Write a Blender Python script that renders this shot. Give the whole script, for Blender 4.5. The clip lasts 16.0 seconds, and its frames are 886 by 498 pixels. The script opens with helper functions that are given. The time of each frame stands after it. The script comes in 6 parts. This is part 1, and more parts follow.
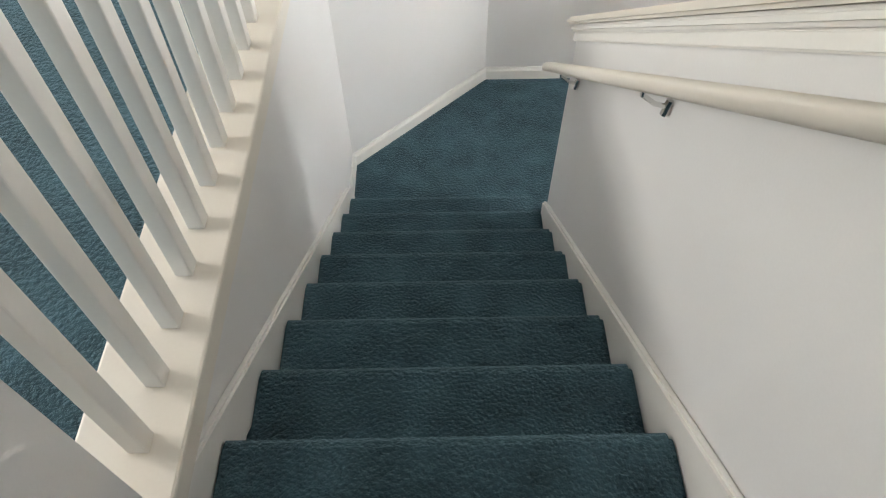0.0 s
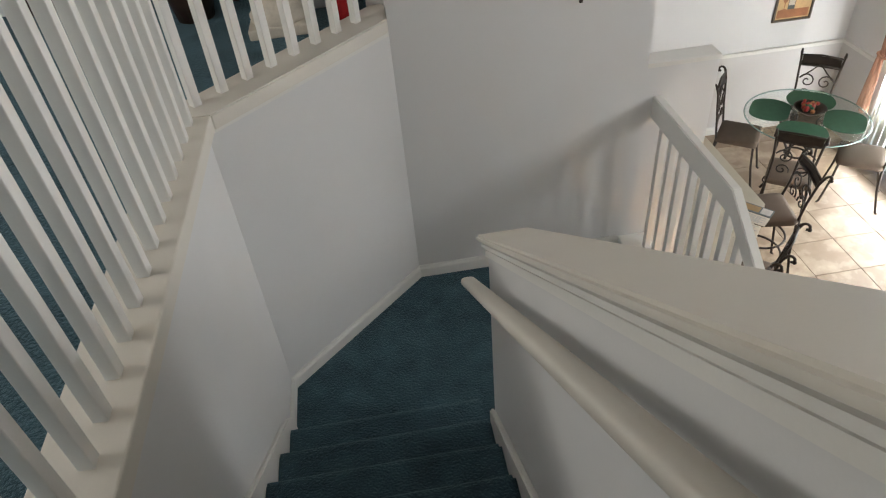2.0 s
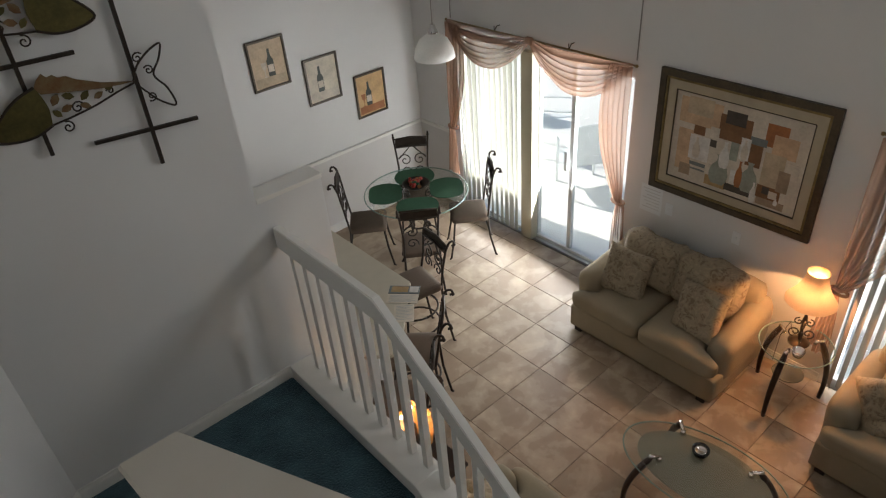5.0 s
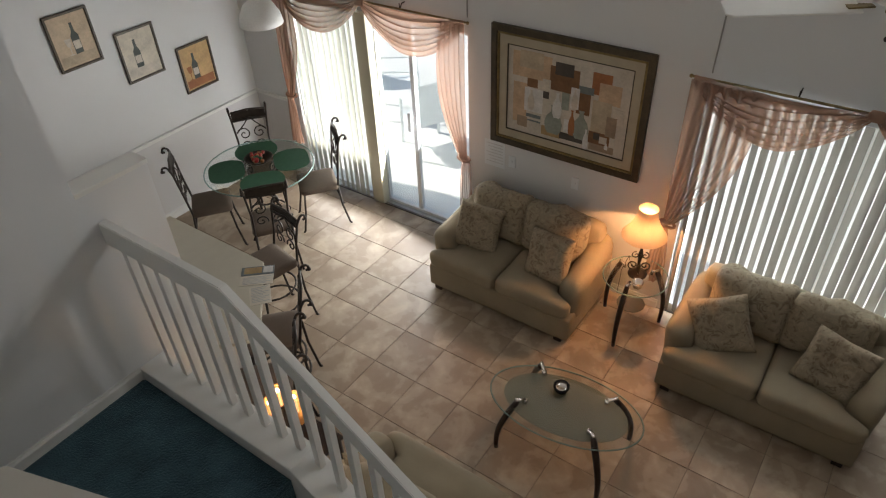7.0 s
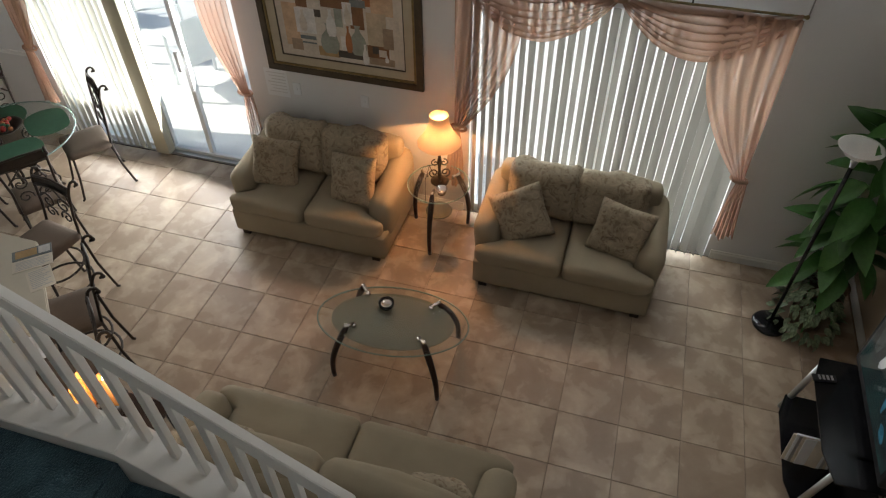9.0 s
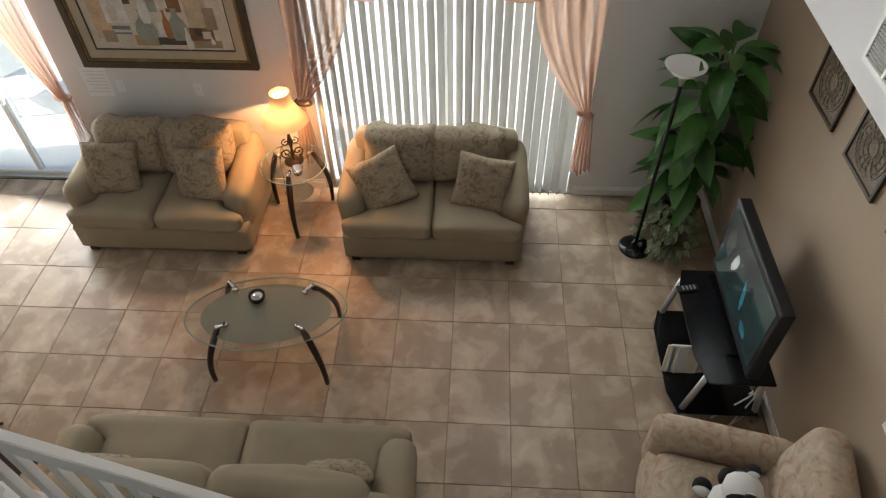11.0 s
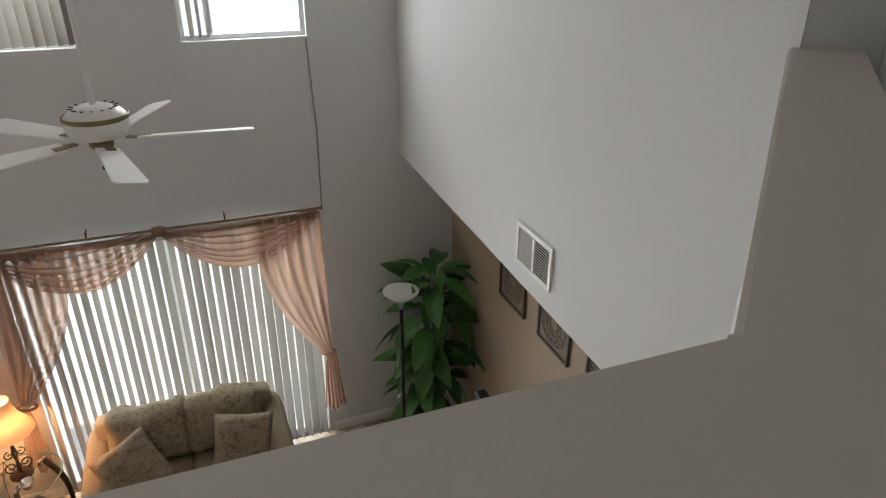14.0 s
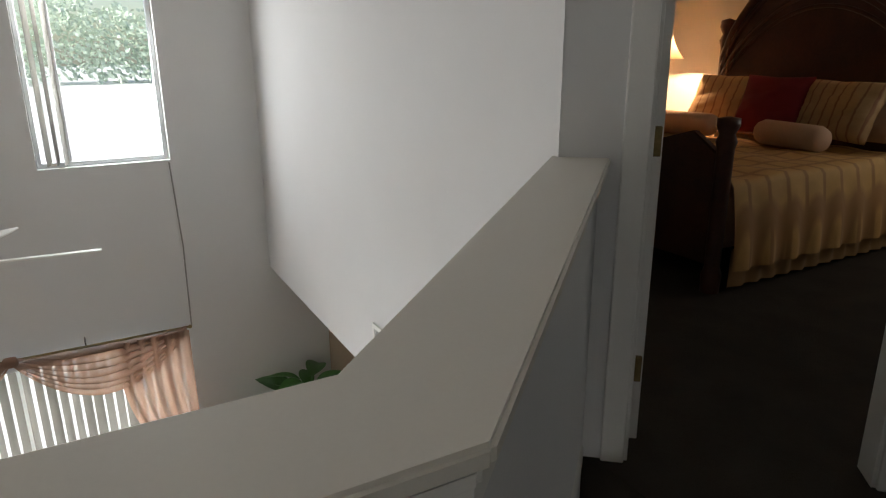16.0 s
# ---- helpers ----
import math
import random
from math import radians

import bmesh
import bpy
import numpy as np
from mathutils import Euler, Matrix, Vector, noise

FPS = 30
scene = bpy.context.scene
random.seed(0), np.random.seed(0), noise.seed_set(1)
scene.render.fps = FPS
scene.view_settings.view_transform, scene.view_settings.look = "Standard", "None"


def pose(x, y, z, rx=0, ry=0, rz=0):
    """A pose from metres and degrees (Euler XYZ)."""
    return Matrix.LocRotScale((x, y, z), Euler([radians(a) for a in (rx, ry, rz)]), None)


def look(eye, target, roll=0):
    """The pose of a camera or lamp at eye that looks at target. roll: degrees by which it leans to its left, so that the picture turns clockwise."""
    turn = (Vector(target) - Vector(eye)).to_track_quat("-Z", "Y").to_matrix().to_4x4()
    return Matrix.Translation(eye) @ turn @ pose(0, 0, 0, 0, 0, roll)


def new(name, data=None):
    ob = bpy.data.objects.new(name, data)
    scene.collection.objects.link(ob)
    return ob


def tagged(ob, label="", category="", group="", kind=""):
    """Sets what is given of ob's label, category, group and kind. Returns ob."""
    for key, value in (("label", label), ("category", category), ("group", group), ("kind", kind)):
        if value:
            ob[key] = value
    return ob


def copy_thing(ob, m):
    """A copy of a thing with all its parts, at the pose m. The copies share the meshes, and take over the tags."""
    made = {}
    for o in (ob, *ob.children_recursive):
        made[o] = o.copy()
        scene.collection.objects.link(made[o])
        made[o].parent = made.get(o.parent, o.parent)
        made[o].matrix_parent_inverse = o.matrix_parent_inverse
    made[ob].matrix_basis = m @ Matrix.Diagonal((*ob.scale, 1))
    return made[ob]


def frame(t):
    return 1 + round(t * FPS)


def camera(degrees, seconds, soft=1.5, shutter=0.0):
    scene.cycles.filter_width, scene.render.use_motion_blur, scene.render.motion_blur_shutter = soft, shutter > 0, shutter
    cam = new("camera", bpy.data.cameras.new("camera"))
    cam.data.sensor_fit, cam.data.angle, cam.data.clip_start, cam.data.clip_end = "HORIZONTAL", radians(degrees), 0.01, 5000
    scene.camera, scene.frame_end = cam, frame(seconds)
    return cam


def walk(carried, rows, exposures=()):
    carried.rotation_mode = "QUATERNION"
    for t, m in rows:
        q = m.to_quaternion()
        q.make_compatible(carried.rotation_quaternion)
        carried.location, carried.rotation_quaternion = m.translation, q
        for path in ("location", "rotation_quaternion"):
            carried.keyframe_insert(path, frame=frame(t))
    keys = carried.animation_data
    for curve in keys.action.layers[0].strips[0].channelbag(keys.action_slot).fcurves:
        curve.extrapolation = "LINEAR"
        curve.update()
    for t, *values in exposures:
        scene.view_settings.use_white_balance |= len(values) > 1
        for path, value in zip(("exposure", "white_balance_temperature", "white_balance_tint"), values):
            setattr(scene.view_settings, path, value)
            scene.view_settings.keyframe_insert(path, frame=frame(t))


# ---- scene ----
cam = camera(66.66, 16.0, soft=1.2)

PATH = [
    (0.0, pose(-0.555, -0.314, 3.915, 36.672, 0.364, -0.897)),
    (0.5, pose(-0.556, -0.307, 3.935, 39.661, 0.376, -1.504)),
    (1.0, pose(-0.529, -0.290, 3.955, 43.162, 1.455, -3.231)),
    (1.5, pose(-0.455, -0.178, 3.973, 46.443, 3.143, -5.838)),
    (2.0, pose(-0.364, -0.069, 3.992, 49.862, 4.314, -8.397)),
    (2.5, pose(-0.295, -0.016, 4.023, 53.208, 4.623, -12.224)),
    (3.0, pose(-0.249, 0.021, 4.062, 56.112, 4.759, -19.813)),
    (3.5, pose(-0.217, 0.061, 4.080, 57.261, 4.591, -26.179)),
    (4.0, pose(-0.189, 0.076, 4.090, 57.359, 4.640, -32.057)),
    (4.5, pose(-0.160, 0.077, 4.087, 56.510, 4.369, -37.376)),
    (7.0, pose(-0.068, 0.073, 4.086, 51.762, 2.116, -54.998)),
    (7.5, pose(-0.032, 0.041, 4.076, 50.309, 1.480, -58.933)),
    (8.0, pose(-0.000, 0.000, 4.060, 48.793, 0.941, -63.400)),
    (8.5, pose(0.000, -0.009, 4.046, 46.970, 0.690, -68.565)),
    (9.0, pose(-0.012, -0.019, 4.037, 45.254, 0.395, -73.393)),
    (11.5, pose(0.072, -0.198, 3.926, 44.483, 0.224, -89.610)),
    (12.0, pose(0.013, -0.201, 3.953, 48.184, -0.164, -92.405)),
    (12.5, pose(-0.062, -0.189, 4.007, 52.157, -0.777, -96.424)),
    (13.0, pose(-0.133, -0.183, 4.045, 56.766, -0.860, -101.100)),
    (13.5, pose(-0.188, -0.203, 4.062, 60.420, -0.761, -105.845)),
    (14.0, pose(-0.228, -0.226, 4.071, 63.585, -0.252, -110.815)),
    (14.5, pose(-0.278, -0.275, 4.078, 65.761, 0.318, -113.529)),
    (15.0, pose(-0.356, -0.313, 4.091, 67.944, 0.688, -115.673)),
    (15.5, pose(-0.424, -0.349, 4.095, 70.505, 0.103, -117.404)),
    (16.0, pose(-0.488, -0.390, 4.100, 72.991, 0.294, -119.616)),
]
walk(cam, PATH, exposures=((0.0, 1.98), (1.0, 1.45), (1.5, 1.12), (2.0, 0.72), (3.0, 0.33), (3.5, 0.14), (4.5, -0.24), (7.0, -0.21), (9.0, -0.16), (11.5, 0.42), (12.5, 0.30), (13.5, 0.08), (14.5, -0.02), (15.5, 0.2), (16.0, 0.26)))

# ---- world, sun and large lights ----
world = bpy.data.worlds.new("sky")
scene.world = world
world.use_nodes = True
wn = world.node_tree.nodes
sky = wn.new("ShaderNodeTexSky")
sky.sky_type, sky.sun_disc = "NISHITA", False
sky.sun_elevation, sky.sun_rotation = radians(48), radians(-8)
wn["Background"].inputs[1].default_value = 0.15
world.node_tree.links.new(sky.outputs[0], wn["Background"].inputs[0])

sun = new("sun", bpy.data.lights.new("sun", "SUN"))
sun.data.energy, sun.data.angle, sun.data.color = 5.0, radians(0.5), (1.0, 0.95, 0.87)
sun.matrix_world = look((-1.2, 8, 9), (0, 0, 0))


def area(name, where, target, w, h, watts, color=(1, 1, 1)):
    ob = new(name, bpy.data.lights.new(name, "AREA"))
    ob.data.shape, ob.data.size, ob.data.size_y = "RECTANGLE", w, h
    ob.data.energy, ob.data.color = watts, color
    ob.matrix_world = look(where, target)
    return ob


def bulb(name, where, watts, color, r=0.03):
    ob = new(name, bpy.data.lights.new(name, "POINT"))
    ob.data.energy, ob.data.color, ob.data.shadow_soft_size = watts, color, r
    ob.location = where
    return ob


DAY = (0.97, 0.985, 1.0)
area("daylight_window", (4.56, 0.08, 1.06), (0, 0.08, 1.06), 2.0, 1.9, 108, DAY)
area("daylight_slider", (4.56, 4.75, 1.06), (0, 4.75, 2.6), 0.9, 1.9, 66, DAY)
area("daylight_high_window", (4.56, 0.71, 3.95), (0, 0.71, 3.0), 0.76, 1.1, 58, DAY)
area("daylight_corner_window", (4.56, -0.63, 3.95), (0, -0.3, 3.0), 0.76, 1.1, 30, DAY)
area("daylight_patio_door", (4.60, 3.62, 1.05), (0, 4.4, 2.9), 1.0, 1.9, 84, DAY)
# added fill for the stairs, in an assumed loft opening out of view
area("loft_fill_daylight", (-4.45, 1.2, 3.95), (0, 1.2, 4.3), 1.5, 1.15, 34, (1.0, 0.94, 0.85))
bulb("table_lamp_bulb", (4.1, 1.26, 1.0), 26, (1.0, 0.48, 0.19), 0.012)
bulb("accent_lamp_bulb", (1.45, 2.47, 1.0), 2.5, (1.0, 0.62, 0.3), 0.02)
# added warm fill for the bedspread, in an assumed window out of view
area("bedroom_fill_daylight", (1.0, -5.60, 4.25), (1.6, -3.4, 3.3), 0.9, 1.1, 4.5, (1.0, 0.90, 0.74))
bulb("bedside_lamp_bulb", (3.95, -5.15, 4.045), 75, (1.0, 0.58, 0.28), 0.012)

# ---- materials ----


def mat(name, color, rough=0.6, metal=0.0, var=0.12, scale=6.0, fine=60.0, bump=0.1, spec=0.4, rand=0.0, dist=0.004, tint=None, trans=0.0):
    """A surface with stains at one scale, grain at another, and a fine relief."""
    m = bpy.data.materials.new(name)
    m.use_nodes = True
    n, l = m.node_tree.nodes, m.node_tree.links
    b = n["Principled BSDF"]
    b.inputs["Roughness"].default_value = rough
    b.inputs["Metallic"].default_value = metal
    b.inputs["Specular IOR Level"].default_value = spec
    b.inputs["Transmission Weight"].default_value = trans
    tc = n.new("ShaderNodeTexCoord")
    big, small = n.new("ShaderNodeTexNoise"), n.new("ShaderNodeTexNoise")
    for node, sc in ((big, scale), (small, fine)):
        node.inputs["Scale"].default_value = sc
        node.inputs["Detail"].default_value = 6
        l.new(tc.outputs["Object"], node.inputs["Vector"])
    ramp = n.new("ShaderNodeValToRGB")
    lo = [c * (1 - var) for c in color]
    hi = [min(1, c * (1 + var)) for c in (tint or color)]
    ramp.color_ramp.elements[0].position, ramp.color_ramp.elements[1].position = 0.3, 0.7
    ramp.color_ramp.elements[0].color = (*lo, 1)
    ramp.color_ramp.elements[1].color = (*hi, 1)
    mix = n.new("ShaderNodeMath")
    mix.operation = "MULTIPLY_ADD"
    mix.inputs[1].default_value = 0.35
    l.new(small.outputs[0], mix.inputs[0])
    sc = n.new("ShaderNodeMath")
    sc.operation, sc.inputs[1].default_value = "MULTIPLY", 0.65
    l.new(big.outputs[0], sc.inputs[0])
    l.new(sc.outputs[0], mix.inputs[2])
    l.new(mix.outputs[0], ramp.inputs[0])
    out = ramp.outputs[0]
    if rand:
        oi = n.new("ShaderNodeObjectInfo")
        hsv = n.new("ShaderNodeHueSaturation")
        mr = n.new("ShaderNodeMapRange")
        mr.inputs[3].default_value, mr.inputs[4].default_value = 1 - rand, 1 + rand
        l.new(oi.outputs["Random"], mr.inputs[0])
        l.new(mr.outputs[0], hsv.inputs["Value"])
        l.new(out, hsv.inputs["Color"])
        out = hsv.outputs[0]
    l.new(out, b.inputs["Base Color"])
    if bump:
        bp = n.new("ShaderNodeBump")
        bp.inputs["Strength"].default_value, bp.inputs["Distance"].default_value = bump, dist
        l.new(small.outputs[0], bp.inputs["Height"])
        l.new(bp.outputs[0], b.inputs["Normal"])
    return m


PAINT = mat("wall_paint", (0.685, 0.68, 0.67), 0.7, var=0.03, scale=1.5, fine=180, bump=0.12, dist=0.002, spec=0.25)
CEIL = mat("ceiling_paint", (0.74, 0.73, 0.71), 0.85, var=0.03, scale=3, fine=90, bump=0.3)
TRIM = mat("trim_paint", (0.74, 0.725, 0.685), 0.4, var=0.03, scale=4, fine=120, bump=0.05)
CAPW = mat("cap_paint", (0.67, 0.63, 0.56), 0.45, var=0.03, scale=3, fine=140, bump=0.05)
TAN = mat("tan_paint", (0.40, 0.31, 0.22), 0.7, var=0.05, scale=1.6, fine=150, bump=0.12)
DADO = mat("dado_paint", (0.62, 0.60, 0.58), 0.7, var=0.04, scale=1.6, fine=150, bump=0.12)
CARPET = mat("blue_carpet", (0.042, 0.083, 0.102), 0.95, var=0.55, scale=7, fine=110, bump=1.0, dist=0.018, spec=0.1)
CARPET.node_tree.nodes["Principled BSDF"].inputs["Sheen Weight"].default_value = 0.45
CARPET.node_tree.nodes["Principled BSDF"].inputs["Sheen Tint"].default_value = (0.42, 0.62, 0.72, 1)
CARPET.node_tree.nodes["Principled BSDF"].inputs["Sheen Roughness"].default_value = 0.45
GROUT = mat("grout", (0.22, 0.16, 0.115), 0.9, var=0.2, scale=5, fine=90)
SOFA = mat("olive_upholstery", (0.295, 0.245, 0.17), 0.9, var=0.10, scale=5, fine=300, bump=0.35, dist=0.003, spec=0.15)
WOODK = mat("espresso_wood", (0.035, 0.020, 0.014), 0.35, var=0.4, scale=8, fine=60, bump=0.08)
MAHOG = mat("mahogany", (0.055, 0.018, 0.010), 0.35, var=0.4, scale=5, fine=50, bump=0.08)
IRON = mat("bronze_iron", (0.045, 0.035, 0.028), 0.5, metal=0.7, var=0.3, scale=20, fine=120, bump=0.2)
CHROME = mat("chrome", (0.75, 0.75, 0.74), 0.15, metal=1.0, var=0.04, bump=0)
SILVER = mat("silver_paint", (0.45, 0.45, 0.44), 0.35, metal=0.8, var=0.06, bump=0.02)
BLACK = mat("black_gloss", (0.010, 0.010, 0.011), 0.18, var=0.2, bump=0.01)
BLACKM = mat("black_matt", (0.014, 0.014, 0.014), 0.5, var=0.2, bump=0.05)
SEATB = mat("brown_seat_fabric", (0.125, 0.09, 0.065), 0.85, var=0.12, scale=8, fine=250, bump=0.3)
GREEN = mat("green_placemat", (0.033, 0.105, 0.058), 0.8, var=0.15, scale=20, fine=250, bump=0.3)
RED = mat("red_fruit", (0.30, 0.02, 0.015), 0.4, var=0.3, scale=20)
REDF = mat("dark_red_fabric", (0.17, 0.008, 0.012), 0.85, var=0.15, fine=250, bump=0.3)
LEAF = mat("broad_leaf", (0.055, 0.155, 0.035), 0.38, var=0.35, scale=6, fine=40, rand=0.35, bump=0.1)
IVY = mat("ivy_leaf", (0.06, 0.13, 0.05), 0.45, var=0.6, scale=18, fine=60, tint=(0.30, 0.36, 0.22), rand=0.25)
CREAM = mat("cream_laminate", (0.55, 0.50, 0.40), 0.35, var=0.04, scale=12, fine=200, bump=0.02)
BRASS = mat("aged_gold", (0.21, 0.15, 0.06), 0.42, metal=0.55, var=0.4, scale=18, fine=80, bump=0.25)
DARKF = mat("dark_frame_wood", (0.060, 0.042, 0.022), 0.4, var=0.4, scale=16, fine=70, bump=0.15)
LINEN = mat("frame_linen", (0.42, 0.36, 0.26), 0.85, var=0.10, scale=10, fine=300, bump=0.2)
PAPER = mat("print_paper", (0.62, 0.56, 0.46), 0.6, var=0.10, scale=7, fine=60, bump=0.0)
BEDC = mat("gold_bedspread", (0.34, 0.20, 0.085), 0.85, var=0.25, scale=9, fine=200, bump=0.35)
BEDP = mat("peach_pillow", (0.50, 0.33, 0.22), 0.85, var=0.08, fine=220, bump=0.25)
STONE = mat("plaster_stone", (0.55, 0.50, 0.42), 0.8, var=0.15, scale=12, fine=80, bump=0.3)
PATIO = mat("patio_concrete", (0.80, 0.79, 0.77), 0.9, var=0.08, scale=1.2, fine=30, bump=0.2)
# foliage paled far beyond leaf green: outdoor glare painted into the colour
HEDGE = mat("glare_pale_leaf", (0.52, 0.58, 0.48), 0.7, var=0.4, scale=8, fine=50, rand=0.3)
WHITEP = mat("white_resin", (0.75, 0.77, 0.78), 0.45, var=0.03, bump=0.02)
PURPLE = mat("violet_petal", (0.20, 0.15, 0.32), 0.7, var=0.3, scale=20)
CORD = mat("grey_cord", (0.30, 0.29, 0.27), 0.7, var=0.1, bump=0)
RUST = mat("copper_patina", (0.26, 0.085, 0.022), 0.5, metal=0.25, var=0.5, scale=18, fine=70, bump=0.2, tint=(0.13, 0.10, 0.05))
OLIVE = mat("olive_metal", (0.10, 0.085, 0.03), 0.45, metal=0.6, var=0.4, scale=14, fine=70, bump=0.2)


def tile_material():
    m = mat("travertine_tile", (0.30, 0.225, 0.165), 0.35, var=0.0, spec=0.4)
    n, l = m.node_tree.nodes, m.node_tree.links
    b = n["Principled BSDF"]
    tc, oi = n.new("ShaderNodeTexCoord"), n.new("ShaderNodeObjectInfo")
    off = n.new("ShaderNodeVectorMath")
    off.operation = "MULTIPLY_ADD"
    off.inputs[1].default_value = (1, 1, 1)
    l.new(tc.outputs["Object"], off.inputs[0])
    sc = n.new("ShaderNodeVectorMath")
    sc.operation, sc.inputs[1].default_value = "SCALE", (0, 0, 0)
    sc.inputs["Scale"].default_value = 37.0
    cx = n.new("ShaderNodeCombineXYZ")
    for i in range(3):
        l.new(oi.outputs["Random"], cx.inputs[i])
    l.new(cx.outputs[0], sc.inputs[0])
    l.new(sc.outputs[0], off.inputs[2])
    cloud, vein = n.new("ShaderNodeTexNoise"), n.new("ShaderNodeTexNoise")
    cloud.inputs["Scale"].default_value, cloud.inputs["Detail"].default_value = 4.2, 7
    cloud.inputs["Distortion"].default_value = 0.5
    vein.inputs["Scale"].default_value, vein.inputs["Detail"].default_value = 16, 8
    for node in (cloud, vein):
        l.new(off.outputs[0], node.inputs["Vector"])
    ramp = n.new("ShaderNodeValToRGB")
    e = ramp.color_ramp.elements
    e[0].position, e[0].color = 0.34, (0.285, 0.210, 0.146, 1)
    e[1].position, e[1].color = 0.70, (0.49, 0.395, 0.29, 1)
    e.new(0.48).color = (0.322, 0.242, 0.171, 1)
    e.new(0.515).color = (0.378, 0.293, 0.21, 1)
    e.new(0.58).color = (0.405, 0.315, 0.225, 1)
    add = n.new("ShaderNodeMath")
    add.operation, add.inputs[1].default_value = "MULTIPLY_ADD", 0.22
    sub = n.new("ShaderNodeMath")
    sub.operation, sub.inputs[1].default_value = "ADD", -0.11
    l.new(vein.outputs[0], add.inputs[0])
    l.new(cloud.outputs[0], sub.inputs[0])
    l.new(sub.outputs[0], add.inputs[2])
    l.new(add.outputs[0], ramp.inputs[0])
    hsv = n.new("ShaderNodeHueSaturation")
    mr = n.new("ShaderNodeMapRange")
    mr.inputs[3].default_value, mr.inputs[4].default_value = 0.94, 1.06
    l.new(oi.outputs["Random"], mr.inputs[0])
    l.new(mr.outputs[0], hsv.inputs["Value"])
    l.new(ramp.outputs[0], hsv.inputs["Color"])
    l.new(hsv.outputs[0], b.inputs["Base Color"])
    rr = n.new("ShaderNodeMapRange")
    rr.inputs[3].default_value, rr.inputs[4].default_value = 0.28, 0.5
    l.new(vein.outputs[0], rr.inputs[0])
    l.new(rr.outputs[0], b.inputs["Roughness"])
    return m


TILE = tile_material()


def patterned(name, base, dark, accent, scale=14.0, rough=0.9):
    """A woven fabric with a leafy, scrolled pattern."""
    m = mat(name, base, rough, var=0.0, fine=260, bump=0.3)
    n, l = m.node_tree.nodes, m.node_tree.links
    tc = n.new("ShaderNodeTexCoord")
    w = n.new("ShaderNodeTexNoise")
    w.inputs["Scale"].default_value, w.inputs["Distortion"].default_value = scale, 2.2
    w.inputs["Detail"].default_value = 3
    l.new(tc.outputs["Object"], w.inputs["Vector"])
    ramp = n.new("ShaderNodeValToRGB")
    e = ramp.color_ramp.elements
    e[0].position, e[0].color = 0.36, (*dark, 1)
    e[1].position, e[1].color = 0.62, (*accent, 1)
    e.new(0.46).color = (*base, 1)
    e.new(0.55).color = (*base, 1)
    l.new(w.outputs[0], ramp.inputs[0])
    l.new(ramp.outputs[0], n["Principled BSDF"].inputs["Base Color"])
    return m


FLORAL = patterned("olive_floral_fabric", (0.28, 0.228, 0.155), (0.185, 0.138, 0.088), (0.33, 0.265, 0.185), 15)
BEIGEF = patterned("beige_floral_fabric", (0.45, 0.36, 0.26), (0.38, 0.25, 0.17), (0.50, 0.42, 0.32), 10)


def striped(name, base, line, scale, cross):
    """A fabric with thin woven lines, crossed by a second set where asked."""
    m = mat(name, base, 0.75, var=0.12, scale=9, fine=220, bump=0.35)
    n, l = m.node_tree.nodes, m.node_tree.links
    b = n["Principled BSDF"]
    tc = n.new("ShaderNodeTexCoord")
    out = b.inputs["Base Color"].links[0].from_socket
    for way in ("X", "Y")[:2 if cross else 1]:
        w, ramp, mx = n.new("ShaderNodeTexWave"), n.new("ShaderNodeValToRGB"), n.new("ShaderNodeMix")
        w.bands_direction = way
        w.inputs["Scale"].default_value = scale
        w.inputs["Distortion"].default_value = 0.4
        ramp.color_ramp.elements[0].position, ramp.color_ramp.elements[1].position = 0.86, 0.97
        mx.data_type = "RGBA"
        l.new(tc.outputs["Object"], w.inputs["Vector"])
        l.new(w.outputs["Fac"], ramp.inputs[0])
        l.new(ramp.outputs[0], mx.inputs[0])
        l.new(out, mx.inputs[6])
        mx.inputs[7].default_value = (*line, 1)
        out = mx.outputs[2]
    l.new(out, b.inputs["Base Color"])
    return m


STRIPE = striped("striped_gold_fabric", (0.46, 0.30, 0.14), (0.28, 0.14, 0.07), 4.2, False)
PLAID = striped("plaid_gold_bedspread", (0.53, 0.31, 0.105), (0.36, 0.19, 0.07), 1.9, True)
LACE = patterned("tooled_bronze", (0.20, 0.16, 0.11), (0.11, 0.085, 0.06), (0.27, 0.225, 0.16), 70, 0.6)


def glass(name, color=(0.95, 0.97, 0.96), rough=0.0, alpha=0.25):
    """Thin clear glass: mostly see-through, with a gloss that grows towards the edge."""
    m = bpy.data.materials.new(name)
    m.use_nodes = True
    n, l = m.node_tree.nodes, m.node_tree.links
    n.remove(n["Principled BSDF"])
    tr, gl, mx, fr = n.new("ShaderNodeBsdfTransparent"), n.new("ShaderNodeBsdfGlossy"), n.new("ShaderNodeMixShader"), n.new("ShaderNodeLayerWeight")
    pw, ad = n.new("ShaderNodeMath"), n.new("ShaderNodeMath")
    pw.operation, pw.inputs[1].default_value = "POWER", 4.0
    ad.operation, ad.inputs[1].default_value, ad.inputs[2].default_value = "MULTIPLY_ADD", 0.7, 0.04
    tr.inputs[0].default_value = (*color, 1)
    gl.inputs["Roughness"].default_value = rough
    fr.inputs[0].default_value = 0.5
    l.new(fr.outputs["Facing"], pw.inputs[0])
    l.new(pw.outputs[0], ad.inputs[0])
    l.new(ad.outputs[0], mx.inputs[0])
    l.new(tr.outputs[0], mx.inputs[1])
    l.new(gl.outputs[0], mx.inputs[2])
    l.new(mx.outputs[0], n["Material Output"].inputs[0])
    return m


